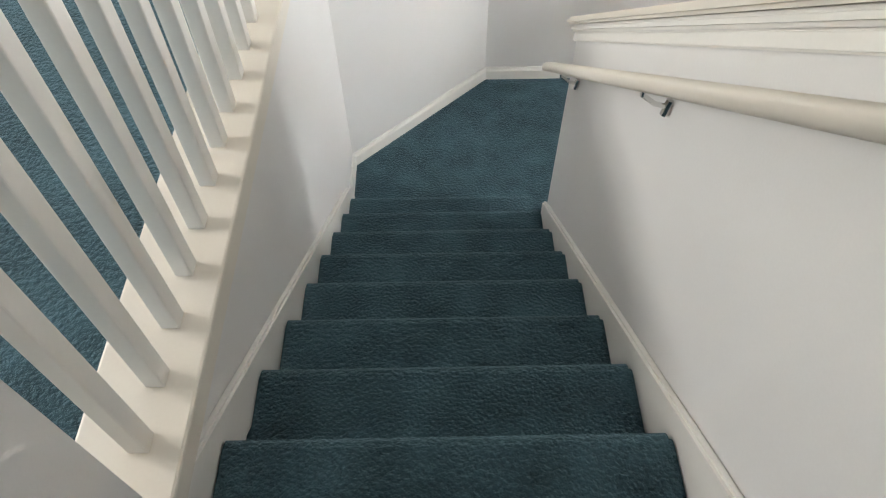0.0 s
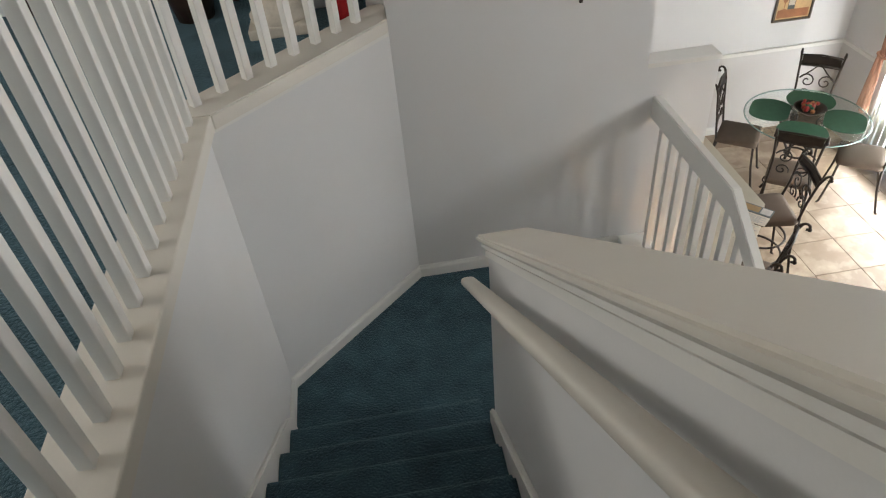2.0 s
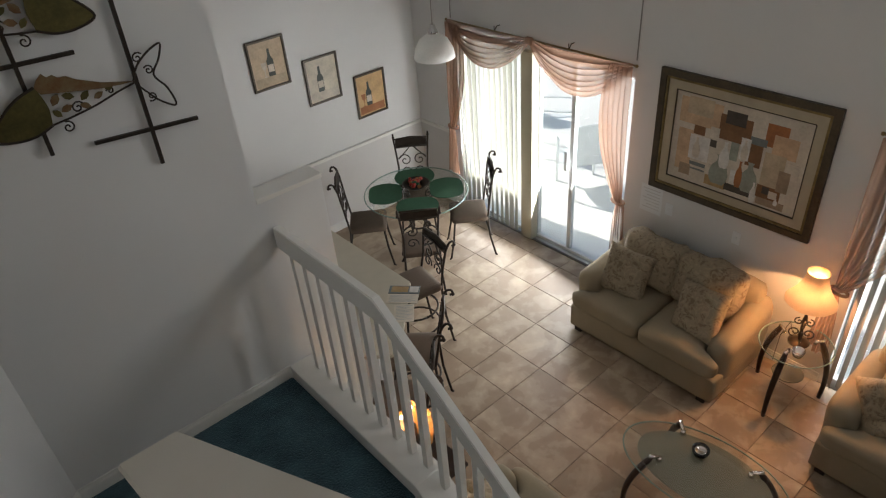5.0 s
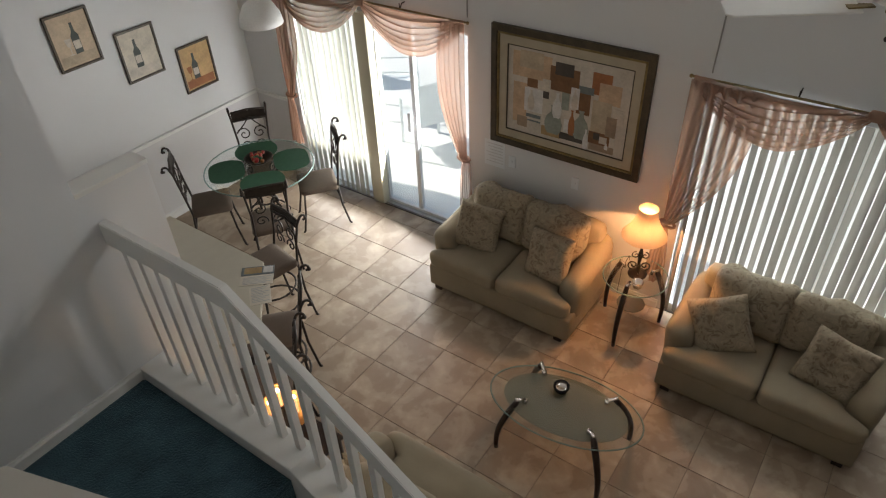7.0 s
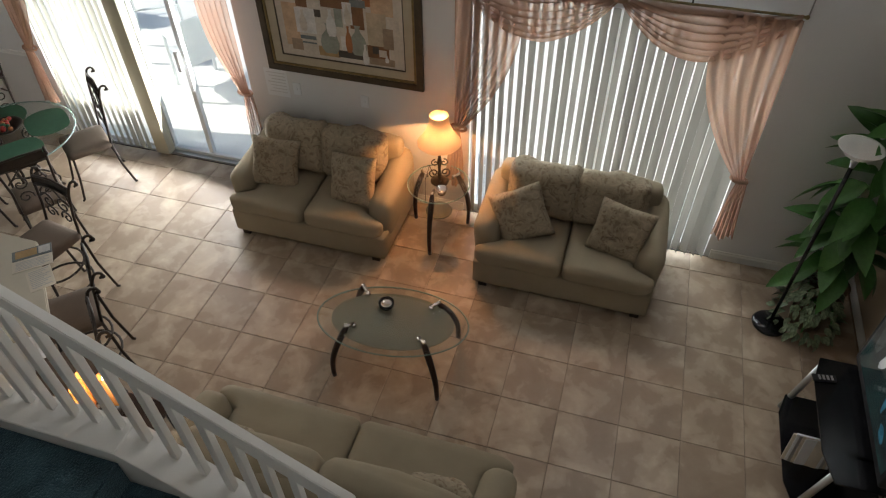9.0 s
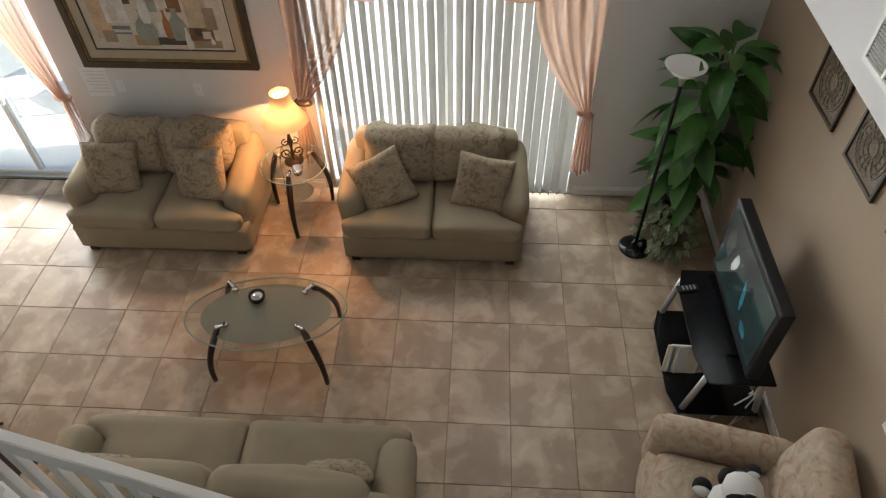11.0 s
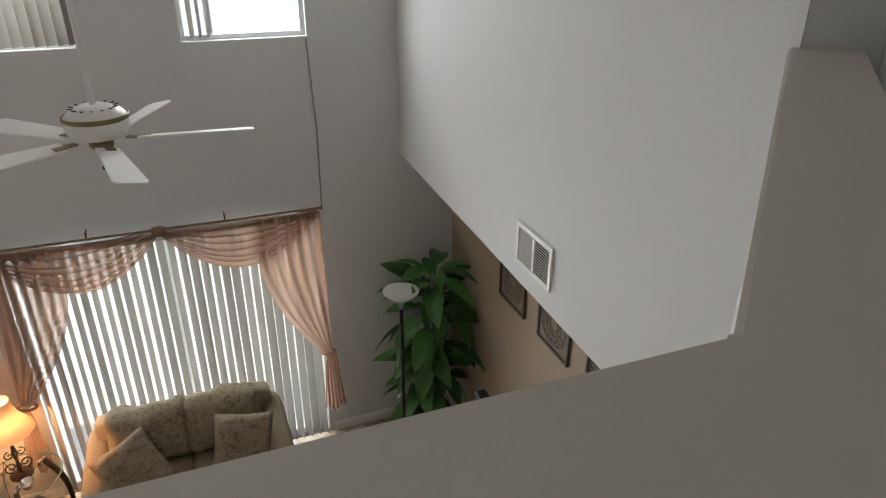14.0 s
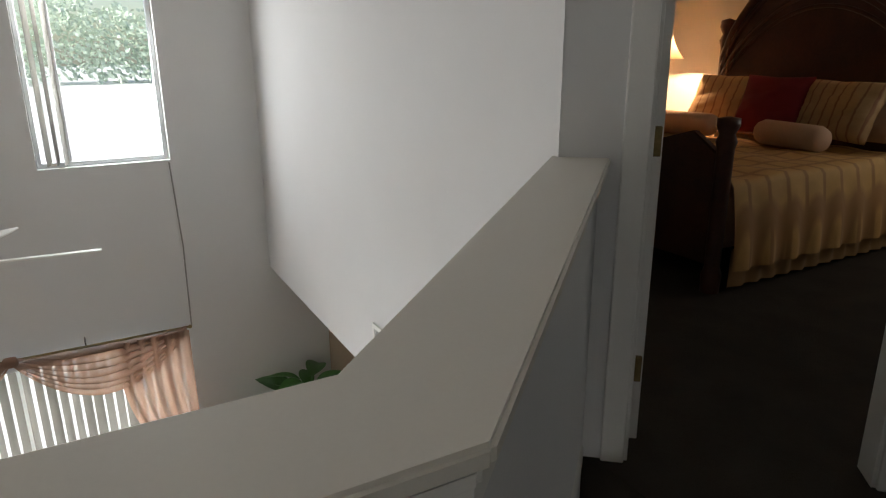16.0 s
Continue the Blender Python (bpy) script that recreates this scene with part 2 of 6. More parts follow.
GLASS = glass("clear_glass")
EDGE = mat("glass_edge", (0.34, 0.48, 0.43), 0.1, var=0.05, bump=0, trans=0.4)


def frosted():
    m = bpy.data.materials.new("frosted_glass")
    m.use_nodes = True
    n, l = m.node_tree.nodes, m.node_tree.links
    b = n["Principled BSDF"]
    b.inputs["Base Color"].default_value = (0.27, 0.27, 0.21, 1)
    b.inputs["Roughness"].default_value = 0.25
    tr, mx = n.new("ShaderNodeBsdfTransparent"), n.new("ShaderNodeMixShader")
    noise_ = n.new("ShaderNodeTexNoise")
    noise_.inputs["Scale"].default_value = 4
    mr = n.new("ShaderNodeMapRange")
    mr.inputs[3].default_value, mr.inputs[4].default_value = 0.62, 0.72
    l.new(noise_.outputs[0], mr.inputs[0])
    l.new(mr.outputs[0], mx.inputs[0])
    l.new(tr.outputs[0], mx.inputs[1])
    l.new(b.outputs[0], mx.inputs[2])
    l.new(mx.outputs[0], n["Material Output"].inputs[0])
    return m


FROST = frosted()


def cloth(name, color, see=0.25, through_=0.5, scale=0.0):
    """A thin cloth that lets light through."""
    m = bpy.data.materials.new(name)
    m.use_nodes = True
    n, l = m.node_tree.nodes, m.node_tree.links
    n.remove(n["Principled BSDF"])
    df, ts, tr = n.new("ShaderNodeBsdfDiffuse"), n.new("ShaderNodeBsdfTranslucent"), n.new("ShaderNodeBsdfTransparent")
    a, b = n.new("ShaderNodeMixShader"), n.new("ShaderNodeMixShader")
    noise_ = n.new("ShaderNodeTexNoise")
    noise_.inputs["Scale"].default_value = 30
    ramp = n.new("ShaderNodeValToRGB")
    ramp.color_ramp.elements[0].color = (*[c * 0.88 for c in color], 1)
    ramp.color_ramp.elements[1].color = (*[min(1, c * 1.1) for c in color], 1)
    l.new(noise_.outputs[0], ramp.inputs[0])
    l.new(ramp.outputs[0], df.inputs[0])
    l.new(ramp.outputs[0], ts.inputs[0])
    a.inputs[0].default_value, b.inputs[0].default_value = through_, see
    l.new(df.outputs[0], a.inputs[1])
    l.new(ts.outputs[0], a.inputs[2])
    l.new(a.outputs[0], b.inputs[1])
    l.new(tr.outputs[0], b.inputs[2])
    l.new(b.outputs[0], n["Material Output"].inputs[0])
    return m


SHEER = cloth("rose_sheer", (0.46, 0.285, 0.20), 0.27, 0.45)
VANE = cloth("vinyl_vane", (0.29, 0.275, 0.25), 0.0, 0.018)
# same vinyl as VANE, brightened so the sun behind it is in the colour
VANE_SUN = cloth("sunlit_vinyl_vane", (0.55, 0.54, 0.47), 0.0, 0.16)
SHADE = cloth("lamp_shade_cloth", (0.72, 0.52, 0.34), 0.0, 0.075)
AMBER = cloth("amber_glass", (0.75, 0.40, 0.14), 0.05, 0.3)
OPAL = cloth("opal_glass", (0.84, 0.83, 0.80), 0.0, 0.3)


def glow(name, color, strength):
    m = bpy.data.materials.new(name)
    m.use_nodes = True
    b = m.node_tree.nodes["Principled BSDF"]
    b.inputs["Base Color"].default_value = (*color, 1)
    b.inputs["Emission Color"].default_value = (*color, 1)
    b.inputs["Emission Strength"].default_value = strength
    return m


BULB = glow("lit_bulb", (1.0, 0.85, 0.6), 9.0)

# ---- mesh helpers ----


def part(name, bm, material, parent=None, label="", smooth=False):
    me = bpy.data.meshes.new(name)
    bmesh.ops.recalc_face_normals(bm, faces=bm.faces)
    bm.to_mesh(me)
    bm.free()
    me.materials.append(material)
    if smooth:
        me.shade_smooth()
    ob = new(name, me)
    if parent:
        ob.parent = parent
    if label:
        tagged(ob, label)
    return ob


def thing(name, m, label, category, group="", kind=""):
    ob = new(name)
    ob.empty_display_size = 0.1
    ob.matrix_world = m
    return tagged(ob, label, category, group, kind)


def shared(name, ob, parent, m):
    """One more piece on the mesh of ob."""
    o = new(name, ob.data)
    o.parent = parent
    o.matrix_basis = m
    return o


def box(x0, x1, y0, y1, z0, z1, bev=0.0, bm=None, seg=2):
    own = bmesh.new()
    bmesh.ops.create_cube(own, size=1)
    for v in own.verts:
        v.co = Vector(((x0 + x1) / 2 + v.co.x * (x1 - x0), (y0 + y1) / 2 + v.co.y * (y1 - y0), (z0 + z1) / 2 + v.co.z * (z1 - z0)))
    if bev:
        bmesh.ops.bevel(own, geom=own.edges[:], offset=bev, segments=seg, affect="EDGES", profile=0.5)
    return merge(bm, own)


def merge(bm, own):
    if bm is None:
        return own
    me = bpy.data.meshes.new("tmp")
    own.to_mesh(me)
    own.free()
    bm.from_mesh(me)
    bpy.data.meshes.remove(me)
    return bm


def prism(outline, z0, z1, bm=None, bev=0.0, axis="z"):
    """An outline pulled along an axis. Along x the outline is (y, z)."""
    own = bmesh.new()
    def at(p, h):
        return (p[0], p[1], h) if axis == "z" else (h, p[0], p[1]) if axis == "x" else (p[0], h, p[1])
    lo = [own.verts.new(at(p, z0)) for p in outline]
    hi = [own.verts.new(at(p, z1)) for p in outline]
    own.faces.new(lo), own.faces.new(hi)
    for i in range(len(lo)):
        j = (i + 1) % len(lo)
        own.faces.new((lo[i], lo[j], hi[j], hi[i]))
    bmesh.ops.recalc_face_normals(own, faces=own.faces)
    if bev:
        bmesh.ops.bevel(own, geom=own.edges[:], offset=bev, segments=2, affect="EDGES")
    return merge(bm, own)


def tube(points, r, seg=8, bm=None, ends=True):
    """A round bar along points; r is one radius or one for each point."""
    own = bmesh.new()
    pts = [Vector(p) for p in points]
    rs = r if isinstance(r, (list, tuple)) else [r] * len(pts)
    rings, up = [], None
    for i, p in enumerate(pts):
        d = (pts[min(i + 1, len(pts) - 1)] - pts[max(i - 1, 0)]).normalized()
        if up is None:
            up = d.orthogonal().normalized()
        up = (up - d * up.dot(d)).normalized()
        side = d.cross(up)
        rings.append([own.verts.new(p + (up * math.cos(a) + side * math.sin(a)) * rs[i]) for a in (2 * math.pi * k / seg for k in range(seg))])
    for a, b in zip(rings, rings[1:]):
        for k in range(seg):
            own.faces.new((a[k], a[(k + 1) % seg], b[(k + 1) % seg], b[k]))
    if ends:
        own.faces.new(rings[0]), own.faces.new(rings[-1])
    return merge(bm, own)


def lathe(profile, seg=24, bm=None, at=(0, 0, 0)):
    """A profile of (radius, height) turned round z."""
    own = bmesh.new()
    rings = []
    for r, z in profile:
        if r < 1e-4:
            rings.append([own.verts.new((at[0], at[1], at[2] + z))])
        else:
            rings.append([own.verts.new((at[0] + r * math.cos(2 * math.pi * k / seg), at[1] + r * math.sin(2 * math.pi * k / seg), at[2] + z)) for k in range(seg)])
    for a, b in zip(rings, rings[1:]):
        for k in range(seg):
            q = [a[k % len(a)], a[(k + 1) % len(a)], b[(k + 1) % len(b)], b[k % len(b)]]
            q = list(dict.fromkeys(q))
            if len(q) > 2:
                own.faces.new(q)
    return merge(bm, own)


def cushion(c, size, r=0.06, puff=0.0, n=8, bm=None, wob=0.0):
    """A soft block: rounded edges, swollen faces, a little unevenness."""
    own = bmesh.new()
    bmesh.ops.create_cube(own, size=2)
    bmesh.ops.subdivide_edges(own, edges=own.edges[:], cuts=n, use_grid_fill=True)
    h = Vector(size) / 2
    for v in own.verts:
        u = Vector(v.co)
        p = Vector((u.x * h.x, u.y * h.y, u.z * h.z))
        inner = Vector([max(-(k - r), min(k - r, q)) for q, k in zip(p, h)])
        d = p - inner
        if d.length > 1e-6:
            p = inner + d.normalized() * r
        f = [(1 - u.y ** 2) * (1 - u.z ** 2), (1 - u.x ** 2) * (1 - u.z ** 2), (1 - u.x ** 2) * (1 - u.y ** 2)]
        k = min(range(3), key=lambda i: size[i])
        p[k] += puff * f[k] * (1 if u[k] > 0 else -1)
        if wob:
            p += Vector((0, 0, 1)) * wob * noise.noise(p * 7 + Vector(c) * 3)
        v.co = p + Vector(c)
    return merge(bm, own)


def pillow(w, h, t, n=22):
    """A square pillow standing in the xz plane, with pinched corners."""
    own = bmesh.new()
    bmesh.ops.create_grid(own, x_segments=n, y_segments=n, size=1)
    other = own.copy()
    for b, s in ((own, 1), (other, -1)):
        for v in b.verts:
            x, y = v.co.x, v.co.y
            k = max(0.0, (1 - x ** 4) * (1 - y ** 4)) ** 0.5
            e = 1 - 0.07 * (1 - abs(x * y))
            crease = 0.014 * k * noise.noise(Vector((x * 3.5 + 3 * y, y * 9, s + w * 7)))
            v.co = Vector((x * w / 2 * e, s * (k * t / 2 * (1 + 0.25 * noise.noise(Vector((x * 2, y * 2, s + w * 9)))) + crease), y * h / 2 * e))
    merge(own, other)
    bmesh.ops.remove_doubles(own, verts=own.verts, dist=0.002)
    return own


def sheet(f, nu, nv, bm=None):
    """A surface through f(u, v), u and v from 0 to 1."""
    own = bmesh.new()
    g = [[own.verts.new(f(i / nu, j / nv)) for j in range(nv + 1)] for i in range(nu + 1)]
    for i in range(nu):
        for j in range(nv):
            own.faces.new((g[i][j], g[i + 1][j], g[i + 1][j + 1], g[i][j + 1]))
    return merge(bm, own)


def ball(c, r, bm=None, squash=1.0):
    return lathe([(r * math.sin(a), -r * squash * math.cos(a)) for a in (math.pi * k / 8 for k in range(9))], 12, bm, c)


def scroll(c, r, turns, a0, flip, plane, r_end=0.15):
    """Points of a spiral in a plane given by two directions."""
    out = []
    n = int(10 * turns) + 2
    for k in range(n):
        s = k / (n - 1)
        a = a0 + flip * s * turns * 2 * math.pi
        q = r * (1 - (1 - r_end) * s)
        out.append(Vector(c) + plane[0] * q * math.cos(a) + plane[1] * q * math.sin(a))
    return out



def rect_ring(x0, x1, z0, z1, w, y0, y1, bev=0.003):
    """A mitred rectangular border in the xz plane, w wide, from y0 to y1."""
    bm = bmesh.new()
    def quad(a, y):
        return [bm.verts.new((x, y, z)) for x, z in ((x0 + a, z0 + a), (x1 - a, z0 + a), (x1 - a, z1 - a), (x0 + a, z1 - a))]
    of, nf, ob_, nb = quad(0, y1), quad(w, y1), quad(0, y0), quad(w, y0)
    for i in range(4):
        j = (i + 1) % 4
        for q in ((of[i], of[j], nf[j], nf[i]), (ob_[i], ob_[j], nb[j], nb[i]), (of[i], of[j], ob_[j], ob_[i]), (nf[i], nf[j], nb[j], nb[i])):
            bm.faces.new(q)
    bmesh.ops.recalc_face_normals(bm, faces=bm.faces)
    if bev:
        bmesh.ops.bevel(bm, geom=bm.edges[:], offset=bev, segments=1, affect="EDGES")
    return bm

# ---- the large structure ----
XF, YD, YT, YW, YB = 4.42, 5.905, -2.085, -1.65, 3.066      # faces: window wall, dining wall, tan wall, white upper wall, stair back wall
UP, LAND, RISE, RUN, TOP = 2.786, 1.166, 0.1777, 0.2480, 5.25  # floors, stairs, ceiling
CAP = 3.78


def structure(name, bm, material, label, category="wall", smooth=False):
    return tagged(part(name, bm, material, None, "", smooth), label, category, kind="structure")


# window wall, with its openings: sliding door, blind-covered door, two high windows
def wall_with_holes(x0, x1, y0, y1, z0, z1, holes):
    bm = bmesh.new()
    ys = sorted({y0, y1, *[h[0] for h in holes], *[h[1] for h in holes]})
    for a, b in zip(ys, ys[1:]):
        mid = (a + b) / 2
        z = z0
        for h in sorted([h for h in holes if h[0] < mid < h[1]], key=lambda h: h[2]):
            if h[2] > z:
                box(x0, x1, a, b, z, h[2], bm=bm)
            z = h[3]
        box(x0, x1, a, b, z, z1, bm=bm)
    bmesh.ops.remove_doubles(bm, verts=bm.verts, dist=0.0001)
    return bm


SLIDE, DOORB = (3.06, 5.22, 0.0, 2.06), (-0.95, 1.10, 0.0, 2.06)
HIGH1, HIGH2 = (-1.03, -0.24, 3.345, 4.5), (0.31, 1.10, 3.345, 4.5)
structure("wall_east", wall_with_holes(XF, XF + 0.16, -2.2, 6.1, 0.0, TOP, [SLIDE, DOORB, HIGH1, HIGH2]), PAINT, "white painted wall with glass doors and high windows")
structure("wall_dining", box(-4.4, XF, YD, YD + 0.14, 0, TOP), PAINT, "white painted dining room wall")
structure("wall_dado", box(1.6, XF, YD - 0.004, YD, 0.1, 0.885, bm=box(XF - 0.004, XF, 5.30, YD - 0.004, 0.1, 0.885)), DADO, "greyer painted lower wall below the chair rail")
structure("wall_tan", box(-0.2, XF, YT - 0.12, YT, 0, 2.47), TAN, "tan painted accent wall behind the television")
structure("wall_upper_white", prism([(1.05, 2.37), (XF, 2.468), (XF, TOP), (1.05, TOP)], YW - 0.12, YW, axis="y"), PAINT, "white painted upper wall of the bedroom")
structure("soffit", prism([(1.05, 2.35), (XF, 2.448), (XF, 2.466), (1.05, 2.368)], YT, YW - 0.12, axis="y"), PAINT, "white painted soffit over the television", "ceiling")
structure("wall_stair_back", box(-0.26, 1.062, YB, YB + 0.12, 0, TOP), PAINT, "white painted wall behind the stair landing")
structure("wall_kitchen_low", box(1.062, 1.46, YB, YB + 0.12, 0, 2.362), PAINT, "white painted kitchen wall that stops at ledge height")
structure("ledge", box(1.063, 1.466, YB - 0.004, YB + 0.126, 2.362, 2.389, 0.003), TRIM, "white painted ledge on the kitchen wall", "trim")
structure("wall_landing_diagonal", prism([(-1.03, 2.335), (-0.26, YB), (-0.26, YB + 0.12), (-1.15, 2.38)], 0, UP - 0.03), PAINT, "white painted diagonal wall beside the landing")
structure("wall_stair_left", box(-1.15, -1.03, -0.09, 2.335, 0, UP - 0.03), PAINT, "white painted wall beside the stairs")
structure("wall_hall_left", box(-1.15, -1.01, -4.2, 0.0, UP - 0.03, TOP), PAINT, "white painted hallway wall")
structure("wall_hall_end", box(-1.15, 0.30, -4.2, -4.1, UP, TOP), PAINT, "white painted wall at the end of the hallway")
# the hole is an assumed opening, there only for the loft fill lamp
structure("wall_stair_far_left", wall_with_holes(-4.5, -4.4, -4.3, 6.0, 0, TOP, [(0.4, 2.0, 3.35, 4.55)]), PAINT, "white painted wall of the loft")
structure("wall_loft_back", box(-4.4, -0.26, 3.85, 3.95, UP, TOP), PAINT, "white painted wall at the back of the loft")
structure("wall_loft_return", box(-0.345, -0.16, YB + 0.155, 3.85, UP, TOP), PAINT, "white painted return wall in the loft")
structure("wall_west_low", box(-4.4, -0.3, -2.3, -2.2, 0, UP - 0.2), PAINT, "white painted lower wall")
# the gap in this wall is for the assumed, unseen window
structure("wall_bedroom_end", box(0.2, 0.5, -5.75, -5.62, UP, TOP, bm=box(1.5, 4.6, -5.75, -5.62, UP, TOP, bm=box(0.5, 1.5, -5.75, -5.62, UP, UP + 0.85, bm=box(0.5, 1.5, -5.75, -5.62, UP + 2.1, TOP)))), PAINT, "white painted bedroom wall")
structure("wall_bedroom_side", box(4.42, 4.56, -5.7, YW - 0.12, 2.46, TOP), PAINT, "white painted bedroom wall")
structure("wall_bedroom_hall", box(0.20, 0.32, -5.7, -2.62, UP, TOP), PAINT, "white painted bedroom wall")
structure("ceiling", box(-4.5, XF + 0.16, -5.75, 6.05, TOP, TOP + 0.1), CEIL, "white ceiling", "ceiling")

# floors
TS, TX, TY = 0.4045, 3.003, -0.035
structure("floor", box(-4.4, XF, YT, YD, -0.12, -0.006), GROUT, "beige stone tile floor with dark joints", "floor")
structure("floor_upper", box(-4.4, -1.15, -4.2, 3.85, UP - 0.25, UP, bm=box(-1.15, -0.062, -4.2, -0.09, UP - 0.25, UP)), CARPET, "dark blue carpet on the upper floor", "floor")
structure("floor_loft_corner", prism([(-1.15, 2.39), (-0.30, YB + 0.12), (-0.26, 3.85), (-1.15, 3.85)], UP - 0.25, UP), CARPET, "dark blue carpet in the loft corner", "floor")
structure("floor_bedroom", box(-0.062, 4.42, -5.62, YW - 0.12, 2.50, UP - 0.002), mat("brown_carpet", (0.045, 0.036, 0.028), 0.95, var=0.25, scale=5, fine=220, bump=0.8, dist=0.01, spec=0.1), "dark brown carpet in the bedroom", "floor")

# staircase: two carpeted flights and a landing
stair = thing("staircase", pose(0, 0, 0), "carpeted staircase with a landing, dark blue", "staircase", kind="structure")


def tread(y_nose, z, x0, x1, way, depth):
    """One carpeted step; way is +1 where the nose looks to +y."""
    prof = []
    for k in range(7):
        a = math.pi / 2 - k * math.pi / 6
        prof.append((y_nose + way * (0.03 * math.cos(a) - 0.03), z - 0.03 + 0.03 * math.sin(a)))
    prof += [(y_nose - way * 0.035, z - 0.05), (y_nose - way * 0.035, z - RISE - 0.02), (y_nose - way * depth, z - RISE - 0.02), (y_nose - way * depth, z)]
    bm = prism(prof, x0, x1, axis="x")
    bmesh.ops.bevel(bm, geom=[e for e in bm.edges if abs(e.verts[0].co.x - e.verts[1].co.x) < 1e-5 and max(e.verts[0].co.z, e.verts[1].co.z) > z - 0.03], offset=0.012, segments=2, affect="EDGES")
    return bm


for k in range(8):
    part("step", tread(1.944 - RUN * k, LAND + RISE * (k + 1), -1.013, -0.085, 1, RUN + 0.06), CARPET, stair)
part("step", tread(1.944 - RUN * 8, UP, -1.013, -0.085, 1, 0.2), CARPET, stair)
part("landing", prism([(-1.03, 1.93), (-1.03, 2.335), (-0.26, YB), (1.003, YB), (1.003, 1.862), (0.09, 1.862), (0.09, 1.75), (-0.075, 1.75), (-0.075, 1.93)], LAND - 0.25, LAND, bev=0.012), CARPET, stair)
for k in range(1, 6):
    y = 1.862 - RUN * (k - 1)
    part("step", box(0.09, 1.003, y - RUN - 0.02, y + 0.02, LAND - RISE * (k + 1), LAND - RISE * k, 0.015), CARPET, stair)

# skirting along the stairs, baseboards round the landing
structure("stair_skirt_left", prism([(2.07, LAND), (2.07, LAND + 0.095), (1.965, 1.385), (-0.05, UP + 0.045), (-0.09, UP - 0.1), (1.93, LAND)], -1.03, -1.006, axis="x", bev=0.007), TRIM, "white painted stair skirting board", "trim")
structure("stair_skirt_right", prism([(1.695, 1.25), (1.695, 1.572), (-0.05, UP + 0.045), (-0.09, UP - 0.1)], -0.084, -0.060, axis="x", bev=0.007), TRIM, "white painted stair skirting board", "trim")


def baseboard(name, a, b, z, left=True, h=0.085):
    """A moulded board along a line, standing on z, on the left of the way from a to b."""
    a, b = Vector((*a, 0)), Vector((*b, 0))
    d = (b - a).normalized()
    nrm = Vector((-d.y, d.x, 0)) * (1 if left else -1)
    prof = [(0, 0), (0.016, 0), (0.016, h * 0.72), (0.009, h * 0.86), (0.007, h), (0, h)]
    bm = bmesh.new()
    ra = [bm.verts.new(a + nrm * p + Vector((0, 0, z + q))) for p, q in prof]
    rb = [bm.verts.new(b + nrm * p + Vector((0, 0, z + q))) for p, q in prof]
    bm.faces.new(ra), bm.faces.new(rb)
    for i in range(len(prof)):
        j = (i + 1) % len(prof)
        bm.faces.new((ra[i], ra[j], rb[j], rb[i]))
    return structure(name, bm, TRIM, "white moulded baseboard", "baseboard")


baseboard("baseboard_landing_side", (-1.03, 2.07), (-1.03, 2.335), LAND, False)
baseboard("baseboard_landing_diagonal", (-1.03, 2.335), (-0.26, YB), LAND, False)
baseboard("baseboard_landing_back", (-0.26, YB), (1.003, YB), LAND, False)
baseboard("baseboard_dining", (1.6, YD), (XF, YD), 0, False)
baseboard("baseboard_east_a", (XF, YD), (XF, 5.25), 0, False)
baseboard("baseboard_east_b", (XF, 3.02), (XF, 1.14), 0, False)
baseboard("baseboard_east_c", (XF, -0.99), (XF, YT), 0, False)
baseboard("baseboard_tan", (XF, YT), (0, YT), 0, False)
structure("chair_rail", box(1.6, XF - 0.02, YD - 0.022, YD, 0.885, 0.925, 0.006, bm=box(XF - 0.022, XF, 5.34, YD, 0.885, 0.925, 0.006)), TRIM, "white moulded chair rail", "trim")

# sloped half wall between the flights, with its moulded cap
SL = RISE / RUN
def slope_z(y):
    return 2.492 + (1.76 - y) * SL


structure("wall_half_stair", prism([(1.695, 0), (1.695, slope_z(1.695) - 0.045), (-0.05, slope_z(-0.05) - 0.045), (-0.05, 0)], -0.06, 0.085, axis="x"), PAINT, "white painted half wall between the two flights")
hc = thing("half_wall_cap", pose(0, 0, 0), "white painted sloped cap on the half wall", "trim", kind="structure")
def sloped_strip(x0, x1, y0, y1, lift0, lift1, bev=0.006):
    return prism([(y0, slope_z(y0) + lift0), (y1, slope_z(y1) + lift0), (y1, slope_z(y1) + lift1), (y0, slope_z(y0) + lift1)], x0, x1, axis="x", bev=bev)


part("cap_board", sloped_strip(-0.09, 0.104, 1.77, -0.02, -0.03, 0.0, 0.008), CAPW, hc)
part("cap_moulding", sloped_strip(-0.078, 0.096, 1.74, -0.02, -0.062, -0.031, 0.008), TRIM, hc)
part("cap_band", sloped_strip(-0.069, 0.094, 1.715, -0.02, -0.10, -0.063, 0.004), TRIM, hc)

rail = thing("wall_handrail", pose(0, 0, 0), "white painted wooden handrail on the half wall", "handrail")
def railp(y, lift=0.0):
    return (-0.128, y, 2.246 + (1.80 - y) * 0.745 + lift)


rail_bm = bmesh.new()
rings = []
for y, k in ((1.802, 0.35), (1.795, 0.75), (1.775, 1.0), (-0.2, 1.0)):
    x, _, z = railp(y)
    rings.append([rail_bm.verts.new((x + k * 0.027 * math.copysign(abs(math.cos(a)) ** 0.7, math.cos(a)), y, z + k * 0.022 * math.copysign(abs(math.sin(a)) ** 0.7, math.sin(a)))) for a in (math.pi * q / 10 for q in range(20))])
for ra, rb in zip(rings, rings[1:]):
    for q in range(20):
        rail_bm.faces.new((ra[q], ra[(q + 1) % 20], rb[(q + 1) % 20], rb[q]))
